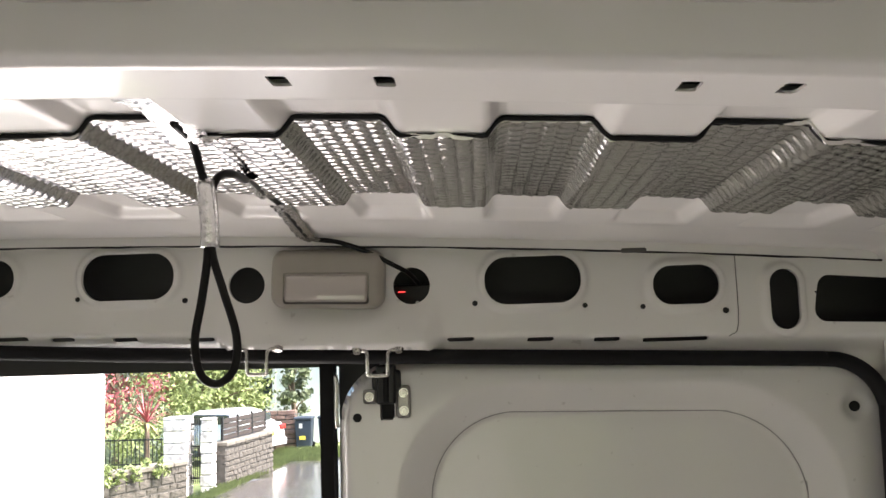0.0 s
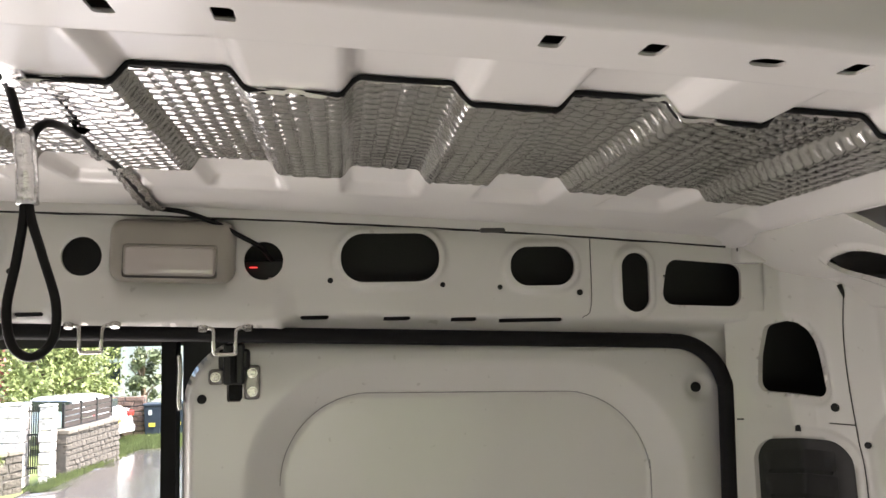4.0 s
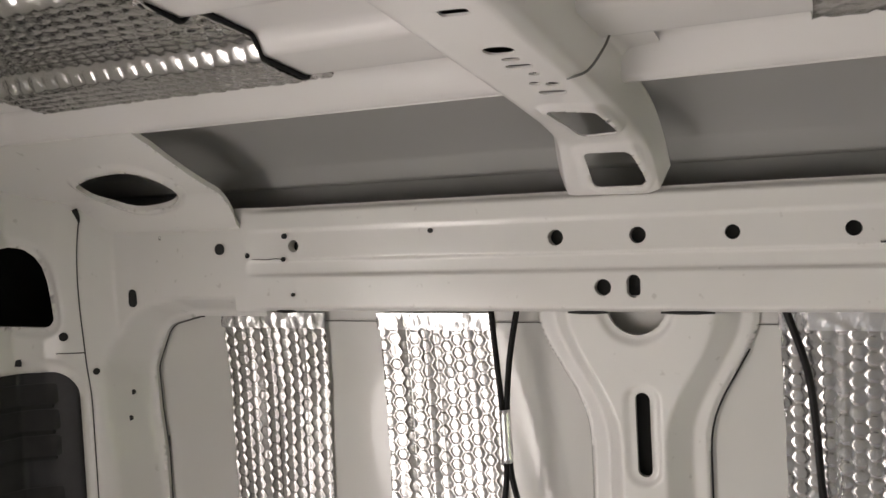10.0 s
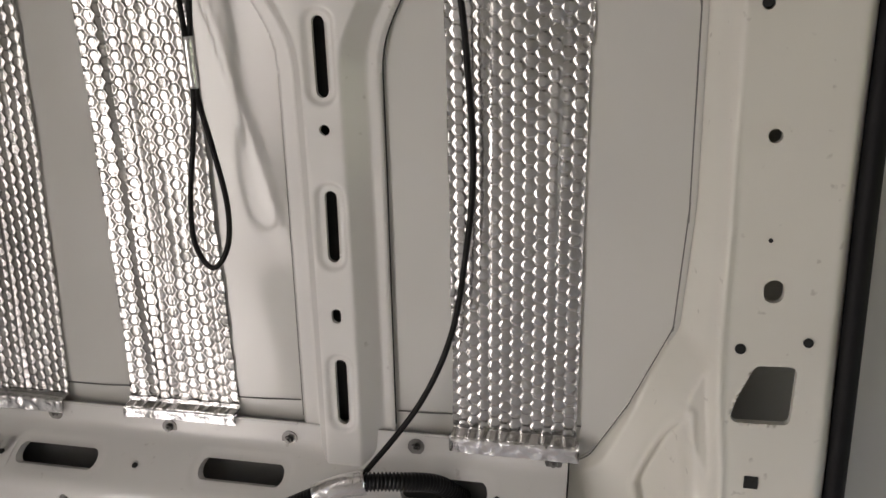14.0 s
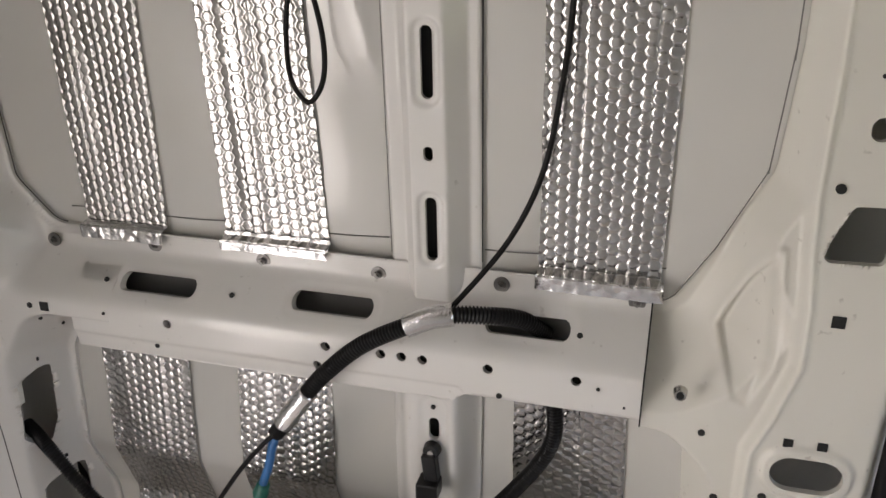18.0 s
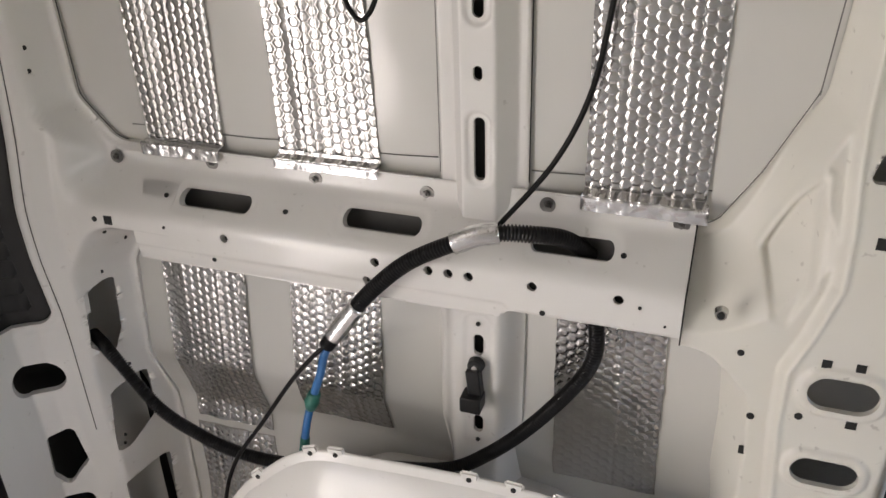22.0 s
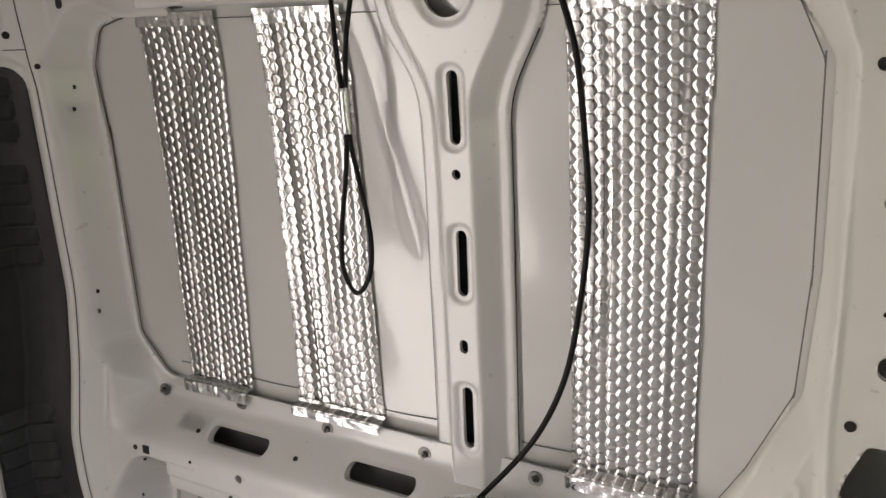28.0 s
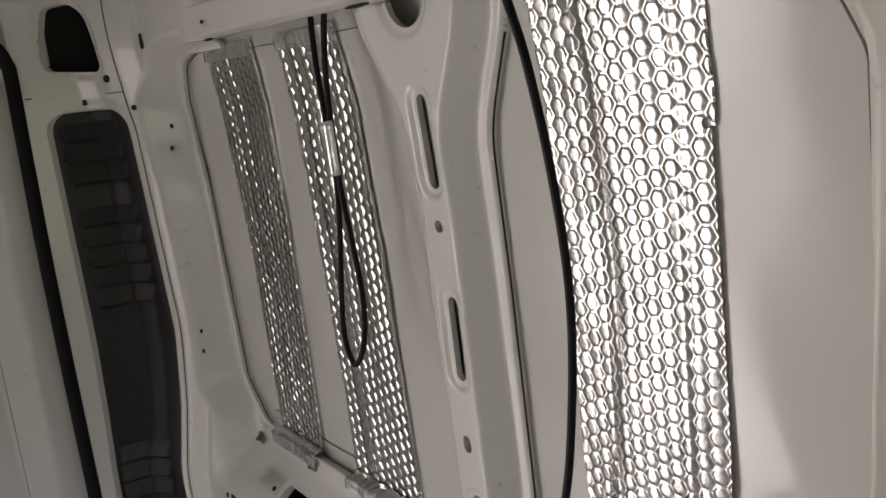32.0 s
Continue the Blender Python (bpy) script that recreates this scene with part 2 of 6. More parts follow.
def tube(name, pts, radius, material, parent=None, label="", sides=10, n=12, ribs=0.0, pitch=0.004, squash=1.0, curve=True):
    """A round bar along a smooth curve; ribs: depth of the rings of a corrugated tube."""
    c = spline(pts, n) if curve else np.array(pts, float)
    if ribs:
        seg = np.r_[0, np.cumsum(np.linalg.norm(np.diff(c, axis=0), axis=1))]
        s = np.arange(0, seg[-1], pitch / 4)
        c = np.stack([np.interp(s, seg, c[:, k]) for k in range(3)], 1)
        rad = radius - ribs * (np.arange(len(s)) % 4 >= 2)
    else:
        rad = np.full(len(c), radius) if np.isscalar(radius) else np.interp(np.linspace(0, 1, len(c)), np.linspace(0, 1, len(radius)), radius)
    T = np.gradient(c, axis=0)
    T /= np.linalg.norm(T, axis=1)[:, None]
    a = np.cross(T[0], [0.31, 0.17, 0.93])
    a /= np.linalg.norm(a)
    V = []
    ang = np.linspace(0, 2 * np.pi, sides, endpoint=False)
    for p, t, r in zip(c, T, rad):
        a = a - t * a.dot(t)
        a /= np.linalg.norm(a)
        b = np.cross(t, a)
        V.append(p + r * (np.cos(ang)[:, None] * a + squash * np.sin(ang)[:, None] * b))
    V = np.concatenate(V)
    m = len(c)
    F = []
    for i in range(m - 1):
        for j in range(sides):
            k = (j + 1) % sides
            F.append((i * sides + j, i * sides + k, (i + 1) * sides + k, (i + 1) * sides + j))
    F.append(tuple(range(sides))[::-1])
    F.append(tuple((m - 1) * sides + j for j in range(sides)))
    return link(name, raw_mesh(name, V, F), material, parent, label)


def part(name, bm, material, parent=None, label="", smooth=False):
    me = bpy.data.meshes.new(name)
    bm.to_mesh(me)
    bm.free()
    return link(name, me, material, parent, label, smooth)


def box(bm, x0, x1, y0, y1, z0, z1, bevel=0.0, seg=2):
    g = bmesh.ops.create_cube(bm, size=1.0, matrix=Matrix.Translation(((x0 + x1) / 2, (y0 + y1) / 2, (z0 + z1) / 2)) @ Matrix.Diagonal((x1 - x0, y1 - y0, z1 - z0, 1)))
    if bevel:
        es = list({e for v in g["verts"] for e in v.link_edges})
        bmesh.ops.bevel(bm, geom=es, offset=bevel, segments=seg, profile=0.5, affect="EDGES")
    return bm


def cyl(bm, p, q, r0, r1=None, sides=16):
    p, q = Vector(p), Vector(q)
    d = q - p
    m = Matrix.Translation((p + q) / 2) @ d.to_track_quat("Z", "Y").to_matrix().to_4x4()
    bmesh.ops.create_cone(bm, cap_ends=True, segments=sides, radius1=r0, radius2=r0 if r1 is None else r1, depth=d.length, matrix=m)
    return bm


def empty(name, label="", category="", group="", kind="", at=(0, 0, 0)):
    ob = new(name)
    ob.empty_display_size = 0.05
    ob.location = at
    return tagged(ob, label, category, group, kind)


def hole_spot(parent, P, n, r, name="fixing_hole", sides=12, material=None, long=0.0, axis=(0, 0, 1)):
    """A small punched hole: a dark disc with a thin collar, its colour giving the shade inside."""
    n = Vector(n).normalized()
    up = Vector(axis)
    up = (up - n * up.dot(n)).normalized()
    side = n.cross(up)
    bm = bmesh.new()
    rings = []
    for rr, h in ((r * 1.02, -0.0006), (r, 0.0014), (r * 0.9, 0.0011)):
        ring = []
        for k in range(sides):
            a = 2 * math.pi * (k + 0.5) / sides
            off = side * math.cos(a) * rr + up * (math.sin(a) * rr + (long / 2 if math.sin(a) > 0 else -long / 2))
            ring.append(bm.verts.new(Vector(P) + off + n * h))
        rings.append(ring)
    for a, b in ((0, 1), (1, 2)):
        for k in range(sides):
            bm.faces.new((rings[a][k], rings[a][(k + 1) % sides], rings[b][(k + 1) % sides], rings[b][k]))
    bm.faces.new(rings[2])
    return part(name, bm, material or DARK, parent)


# ---- the van's shape ----
CX = 0.037          # the middle of the van
SLANT = -0.041      # the van leans a little on its springs
def table(zs, xs, blur=0.02):
    zz = np.linspace(-0.2, 2.2, 961)
    xx = np.interp(zz, zs, xs)
    k = max(1, int(blur / 0.0025))
    ker = np.ones(2 * k + 1) / (2 * k + 1)
    xx = np.convolve(np.pad(xx, k, mode="edge"), ker, "valid")
    return lambda z: np.interp(z, zz, xx)


x_frame = table((0.0, 0.9, 1.03, 1.11, 1.22, 1.33, 1.635, 1.75, 1.85), (0.90, 0.885, 0.869, 0.867, 0.885, 0.895, 0.881, 0.867, 0.864))
x_front = table((0.0, 0.9, 1.11, 1.23, 1.36, 1.55, 1.85), (0.872, 0.868, 0.861, 0.853, 0.860, 0.866, 0.860))
x_skin = table((0.0, 0.70, 0.81, 0.83, 1.0, 1.2, 1.5, 1.65, 1.74, 1.80, 1.9), (1.004, 0.998, 0.956, 0.956, 0.958, 0.950, 0.940, 0.932, 0.918, 0.914, 0.90), 0.012)
x_column = table((0.0, 1.0, 1.2, 1.34, 1.545, 1.74), (0.925, 0.922, 0.918, 0.913, 0.908, 0.893))

BELT = ((1.045, 1.056, 1.108, 1.118, 1.128, 1.158, 1.166, 1.194), (0.872, 0.8685, 0.8675, 0.872, 0.884, 0.924, 0.934, 0.936))
x_belt = table(*BELT, 0.006)

SIDE = empty("wall_side", "white painted ribbed steel side wall of the van", "wall", kind="structure")


def bay_rear(u, z):
    return poly(u, z, REAR_BAY, 0.033)


def bay_front(u, z):
    return poly(u, z, FRONT_BAY, 0.033)


def low_rear(u, z):
    return poly(u, z, [(0.16, 0.0), (0.175, 0.60), (0.170, 0.80), (0.180, 0.98), (0.20, 1.012), (0.64, 1.012), (0.64, 0.0)], 0.03)


def low_front(u, z):
    return poly(u, z, [(0.80, 0.0), (0.80, 0.982), (0.972, 0.982), (0.992, 0.962), (0.997, 0.90), (1.003, 0.0)], 0.025)


def folded(u, z, base, d, width, top, flange=0.16):
    """A face that falls from base to top where the distance d to an opening goes from width to a flat flange."""
    f = np.clip((d / width - flange) / (0.97 - flange), 0, 1)
    return base + (top - base) * (1 - 0.9 * f - 0.1 * f * f * (3 - 2 * f))


def outline(pts, r, seg=6):
    """The border of a polygon grown by r."""
    P = [Vector(p) for p in pts]
    area = sum(P[i - 1].x * P[i].y - P[i].x * P[i - 1].y for i in range(len(P)))
    if area < 0:
        P.reverse()
    out = []
    for i in range(len(P)):
        a, b, c = P[i - 1], P[i], P[(i + 1) % len(P)]
        n0, n1 = (b - a).normalized(), (c - b).normalized()
        n0, n1 = Vector((n0.y, -n0.x)), Vector((n1.y, -n1.x))
        for k in range(seg + 1):
            n = n0.lerp(n1, k / seg)
            out.append(b + n.normalized() * r)
    return [(p.x, p.y) for p in out]


REAR_BAY = [(0.155, 1.265), (0.154, 1.555), (0.148, 1.615), (0.147, 1.655), (0.166, 1.688), (0.196, 1.695), (0.62, 1.695), (0.62, 1.225), (0.190, 1.225)]
FRONT_BAY = [(0.82, 1.70), (1.030, 1.70), (1.048, 1.66), (1.051, 1.47), (1.044, 1.35), (1.006, 1.265), (0.972, 1.207), (0.82, 1.207)]


# outer skin between the ribs
def skin_at(u, z):
    """The skin, whose low crease falls towards the front."""
    return x_skin(z + 0.055 * smoothstep(0.60, 0.85, u) * smoothstep(0.95, 0.86, z))


def skin_map(u, z, n):
    e = u - 0.570 - (1.73 - z) * 0.26
    wave = 0.0015 * np.sin(u * 9.0) * np.sin(z * 7.0) + 0.0009 * np.sin(u * 31 + 2.0 * np.sin(z * 9)) * np.sin(z * 17 + u * 6)
    wave = wave - 0.0012 * smoothstep(-0.012, 0.0, e) * smoothstep(0.004, 0.0, e) * smoothstep(1.41, 1.47, z) * smoothstep(1.73, 1.70, z)
    return np.stack([skin_at(u, z) + wave + n, -u, z], -1)


sheet("outer_skin", 0.08, 1.23, 0.0, 1.78, 0.006, lambda u, z: rbox(u, z, 0.655, 0.89, 0.575, 0.89, 0.01), skin_map, SKIN, SIDE, rim=0.001, label="thin painted outer skin")


# rear corner pillar
PU = [-0.095, -0.05, 0.0, 0.03, 0.055, 0.082, 0.107, 0.135]
PX = [-0.145, -0.109, -0.066, -0.048, -0.037, -0.020, -0.003, 0.0]
PY = [0.007, 0.000, -0.006, -0.030, -0.055, -0.082, -0.107, -0.135]


def pillar_map(u, z, n):
    d = np.minimum(bay_rear(u, z), 10)
    x = x_frame(z) + (0.872 - x_frame(z)) * smoothstep(-0.03, -0.085, u) + np.interp(u, PU, PX)
    y = np.where(u < 0.135, np.interp(u, PU, PY), -u)
    x = folded(u, z, x, d, 0.031 * (0.8 + 0.2 * smoothstep(1.74, 1.66, z)), x_skin(z) - 0.009, 0.22)
    x = folded(u, z, x, low_rear(u, z), 0.05, x_skin(z) - 0.006)
    slope = smoothstep(0.115, 0.165, u) * smoothstep(1.095, 1.11, z) * smoothstep(1.24, 1.20, z)
    x = x + np.maximum(x_belt(z) - x, 0) * slope
    win = poly(u, z, WIN_A, 0.012)
    lou = rbox(u, z, -0.003, 1.29, 0.067, 0.38, 0.03)
    x = x + 0.004 * (smoothstep(0.012, 0.004, win) + smoothstep(0.014, 0.005, lou))
    return np.stack([x + n * 0.8, y + n * 0.6 * (u < 0.1), z], -1)


WIN_A = [(-0.022, 1.800), (0.000, 1.804), (0.011, 1.802), (0.019, 1.796), (0.025, 1.786), (0.029, 1.770), (0.031, 1.752), (0.032, 1.732), (-0.037, 1.738), (-0.032, 1.77)]


def pillar_region(u, z):
    d = np.maximum(rbox(u, z, 0.0975, 0.922, 0.1925, 0.925, 0.004), np.where(u < -0.024, z - 1.829, -1))
    d = np.minimum(d, np.maximum(rbox(u, z, 0.0405, 1.87, 0.0645, 0.04, 0.001), z - 1.9190 + 0.49 * (0.136 + np.interp(u, PU, PX))))
    d = np.maximum(d, np.where(z < 1.0, u - 0.235, -1))
    return cut(d, bay_rear(u, z), low_rear(u, z), poly(u, z, WIN_A, 0.012), rbox(u, z, -0.003, 1.29, 0.064, 0.377, 0.028),
               rbox(u, z, 0.012, 0.815, 0.043, 0.028, 0.027), poly(u, z, [(0.006, 0.690), (0.036, 0.700), (0.044, 0.640), (0.014, 0.600), (0.0, 0.62)], 0.008), rbox(u, z, 0.015, 0.52, 0.030, 0.045, 0.012),
               poly(u, z, [(0.108, 0.955), (0.121, 0.966), (0.114, 0.875), (0.106, 0.842), (0.100, 0.86)], 0.005), poly(u, z, [(0.102, 0.760), (0.120, 0.772), (0.114, 0.678), (0.099, 0.648)], 0.005),
               poly(u, z, [(0.098, 0.570), (0.118, 0.580), (0.114, 0.470), (0.094, 0.44)], 0.006))


sheet("rear_pillar", -0.095, 0.29, 0.0, 1.91, 0.0035, pillar_region, pillar_map, PAINT, SIDE, 0.012)


# top rail
def rail_map(u, z, n):
    x = 0.866 + 0.0045 * smoothstep(1.7935, 1.7905, z) - 0.0035 * smoothstep(1.7775, 1.7745, z) + 0.012 * smoothstep(1.742, 1.736, z) + 0.008 * smoothstep(1.843, 1.849, z) + 0.0015 * smoothstep(1.826, 1.822, z)
    x = x + (x_frame(z) - 0.0008 - x) * smoothstep(0.330, 0.290, u)
    return np.stack([x + n * smoothstep(0.279, 0.30, u), -u, z], -1)


def rail_region(u, z):
    h = [disc(u, z, a, 1.807, 0.0065) for a in (0.261, 0.356, 0.802, 0.896)] + [disc(u, z, a, 1.807, 0.0075) for a in (0.645, 0.721)]
    h += [disc(u, z, 0.688, 1.760, 0.0078), rbox(u, z, 0.716, 1.761, 0.0062, 0.0105, 0.006)]
    return cut(rbox(u, z, 0.6345, 1.7935, 0.3555, 0.0565, 0.002), *h)


sheet("top_rail", 0.279, 0.99, 1.737, 1.85, 0.0017, rail_region, rail_map, PAINT, SIDE, 0.014)


# middle post
def post_half(z):
    return 0.0215 + 0.047 * smoothstep(1.60, 1.735, z) ** 1.3


def post_map(u, z, n):
    c = 0.713 + 0.003 * smoothstep(1.6, 1.3, z)
    e = u - c
    h = post_half(z)
    ramp = (0.14 * smoothstep(h + 0.036, h + 0.034, e) + 0.86 * np.clip((h + 0.022 - e) / 0.022, 0, 1)) * (0.30 * smoothstep(-h - 0.034, -h - 0.030, e) + 0.70 * np.clip((e + h + 0.013) / 0.015, 0, 1))
    face = x_column(z)
    lip = 0.0035 * smoothstep(0.016, 0.010, np.minimum.reduce([rbox(u, z, 0.7145, 1.6185, 0.010, 0.042, 0.009), rbox(u, z, 0.7165, 1.441, 0.010, 0.042, 0.009), rbox(u, z, 0.7175, 1.246, 0.010, 0.042, 0.009)]) + 0.008)
    lip += 0.004 * smoothstep(0.010, 0.002, disc(u, z, 0.712, 1.741, 0.0285))
    x = x_skin(z) - 0.004 + (face - x_skin(z) + 0.004) * ramp + lip * ramp
    return np.stack([x + n, -u, z], -1)


def post_region(u, z):
    h = post_half(z)
    e = u - 0.715
    d = np.maximum(np.maximum(e - h - 0.036, -e - h - 0.034), np.maximum(z - 1.737, 1.142 - z))
    s = [rbox(u, z, 0.7145, 1.6185, 0.0068, 0.0405, 0.0066), rbox(u, z, 0.7165, 1.441, 0.0068, 0.0395, 0.0066), rbox(u, z, 0.7175, 1.246, 0.0068, 0.0405, 0.0066),
         disc(u, z, 0.715, 1.545, 0.0058), rbox(u, z, 0.717, 1.34, 0.0055, 0.0085, 0.005), disc(u, z, 0.712, 1.741, 0.0275)]
    return cut(d, *s)


sheet("middle_post", 0.595, 0.835, 1.14, 1.74, 0.0022, post_region, post_map, PAINT, SIDE, 0.006)


def lowpost_map(u, z, n):
    e = u - 0.712
    ramp = smoothstep(0.060, 0.028, e) * smoothstep(-0.060, -0.028, e)
    lip = 0.002 * smoothstep(0.004, 0.0, rbox(u, z, 0.716, 0.90, 0.017, 0.112, 0.015))
    return np.stack([x_skin(z) - 0.004 + (0.920 - x_skin(z) + 0.004) * ramp + lip * ramp + n, -u, z], -1)


def lowpost_region(u, z):
    return cut(rbox(u, z, 0.712, 0.80, 0.060, 0.255, 0.003), rbox(u, z, 0.716, 0.964, 0.007, 0.017, 0.0068), rbox(u, z, 0.716, 0.829, 0.007, 0.015, 0.0068))


sheet("lower_post", 0.65, 0.775, 0.545, 1.056, 0.003, lowpost_region, lowpost_map, PAINT, SIDE, 0.006)


# belt rail
def belt_map(u, z, n):
    step = 0.003 * smoothstep(1.073, 1.067, z + 0.012 * smoothstep(0.76, 0.775, u))
    s = np.minimum.reduce([rbox(u, z, 0.351, 1.1385, 0.060, 0.0125, 0.012), rbox(u, z, 0.5935, 1.1405, 0.060, 0.0125, 0.012), rbox(u, z, 0.8365, 1.1425, 0.056, 0.0125, 0.012)])
    return np.stack([x_belt(z) + step + 0.002 * smoothstep(0.005, 0.0, s) + n, -u, z - n * 0.4], -1)


def belt_region(u, z):
    d = np.maximum(rbox(u, z, 0.603, 1.1195, 0.370, 0.075, 0.002), (1.046 + 0.016 * smoothstep(0.75, 0.775, u)) - z)
    h = [rbox(u, z, 0.351, 1.1385, 0.055, 0.0085, 0.0083), rbox(u, z, 0.5935, 1.1405, 0.0535, 0.0085, 0.0083), rbox(u, z, 0.8365, 1.1425, 0.050, 0.0085, 0.0083)]
    h += [disc(u, z, a, 1.101, 0.0062) for a in (0.276, 0.378, 0.596, 0.667, 0.693, 0.719, 0.798, 0.900)] + [rbox(u, z, 0.583, 1.070, 0.0055, 0.008, 0.004)]
    return cut(d, *h)


sheet("belt_rail", 0.233, 0.973, 1.044, 1.196, 0.0028, belt_region, belt_map, PAINT, SIDE, 0.012)


# front pillar beside the sliding door
POLY_F = [(1.151, 1.333), (1.178, 1.334), (1.176, 1.288), (1.134, 1.287), (1.138, 1.303)]
POLY_T = [(1.143, 1.746), (1.167, 1.733), (1.170, 1.708), (1.152, 1.677), (1.142, 1.684)]


def front_map(u, z, n):
    x = x_front(z)
    near = smoothstep(1.095, 1.06, u + 0.35 * np.clip(1.30 - z, 0, 0.25))
    x = x + (x_frame(z) - x_front(z)) * near * (z < 1.4) * 0.8
    wide = 0.032 + 0.075 * smoothstep(1.30, 1.17, z)
    x = folded(u, z, x, bay_front(u, z), wide, x_skin(z) - 0.007)
    x = folded(u, z, x, low_front(u, z), 0.045, x_skin(z) - 0.006)
    bend = np.interp(z, (0.0, 0.86, 0.97, 1.044, 1.093, 1.16, 1.232, 1.29, 1.34, 1.46, 1.70, 1.76), (1.104, 1.101, 1.091, 1.090, 1.107, 1.124, 1.121, 1.115, 1.112, 1.112, 1.101, 1.08))
    high = smoothstep(1.72, 1.66, z)
    x = x + 0.012 * np.clip((bend - u) / 0.008, 0, 1) * high * (1 - near * (z < 1.4) * 0.6) - 0.0035 * np.exp(-((bend - u + 0.003) / 0.0035) ** 2) * high
    tri = poly(u, z, [(1.090, 1.279), (1.096, 1.205), (1.100, 1.150), (1.084, 1.092), (1.066, 1.100), (1.046, 1.166)], 0.001)
    x = x + 0.013 * smoothstep(0.001, -0.007, tri) * smoothstep(1.085, 1.150, z) - 0.0025 * np.exp(-((tri - 0.004) / 0.003) ** 2) * smoothstep(1.12, 1.17, z)
    s = np.minimum(rbox(u, z, 1.152, 1.027, 0.043, 0.029, 0.025), rbox(u, z, 1.153, 0.912, 0.043, 0.026, 0.022))
    x = x - 0.005 * smoothstep(0.007, 0.0, s)
    x = x + 0.05 * smoothstep(1.208, 1.245, u)
    return np.stack([x + n, -u, z], -1)


def front_region(u, z):
    d = rbox(u, z, 1.1065, 0.922, 0.1325, 0.925, 0.002)
    return cut(d, bay_front(u, z), low_front(u, z), poly(u, z, POLY_F, 0.006), poly(u, z, POLY_T, 0.005), rbox(u, z, 1.152, 1.027, 0.037, 0.0225, 0.022),
               rbox(u, z, 1.153, 0.912, 0.037, 0.020, 0.0198), disc(u, z, 1.130, 1.666, 0.0055), disc(u, z, 1.146, 1.554, 0.0065), rbox(u, z, 1.157, 1.412, 0.009, 0.011, 0.0085))


sheet("front_pillar", 0.974, 1.239, 0.0, 1.847, 0.0026, front_region, front_map, PILLAR, SIDE, 0.008, label="cream-tinted painted pillar")


# cove of the roof side behind the rail, its shade put into a darker grey
def cove_map(u, s, n):
    a = s * np.pi / 2
    x = 0.722 + 0.215 * np.sin(a) ** 0.9
    z = 1.790 + 0.150 * np.cos(a) ** 0.8 - 0.012 * (np.abs(s - 0.62) < 0.02)
    return np.stack([x, -u, z + n], -1)


sheet("roof_cove", -0.02, 3.1, 0.0, 1.0, 0.025, lambda u, s: rbox(u, s, 1.54, 0.5, 1.56, 0.5, 0.0), cove_map, COVE_SHADE, SIDE, 0.0, flip=True)

# ---- roof ----
ROOF = empty("ceiling", "white corrugated steel roof panel with long ribs", "ceiling", kind="structure")


def roof_low(x):
    return 1.9745 + SLANT * (x - CX) - 0.03 * (x - CX) ** 2


def rib(x):
    p = np.abs((x - 0.066 + 0.071) % 0.142 - 0.071)
    return smoothstep(0.028, 0.041, p)


def roof_z(x, y):
    z = roof_low(x)
    amp = 0.013 * smoothstep(-0.108, -0.132, y) * smoothstep(0.735, 0.715, np.abs(x - 0.0))
    edge = smoothstep(0.700, 0.728, np.abs(x - 0.0))
    return z + amp * rib(x) * (1 - edge) - 0.012 * edge - 0.010 * smoothstep(-0.10, -0.04, y)


def roof_map(x, y, n):
    return np.stack([x, y, roof_z(x, y) + n], -1)


sheet("roof_panel", -0.74, 0.74, -1.62, -0.015, 0.0038, lambda x, y: rbox(x, y, 0.0, -0.8175, 0.735, 0.8025, 0.002), roof_map, ROOFPAINT, ROOF, 0.01, flip=True)
sheet("roof_panel", -0.74, 0.74, -3.0, -1.62, 0.012, lambda x, y: rbox(x, y, 0.0, -2.31, 0.735, 0.69, 0.002), roof_map, ROOFPAINT, ROOF, 0.01, flip=True)


bow_low = table((0.0, 0.153, 0.333, 0.468, 0.60, 0.72, 0.775, 0.800, 0.826, 0.85), (1.952, 1.951, 1.947, 1.942, 1.934, 1.925, 1.917, 1.905, 1.880, 1.862), 0.012)


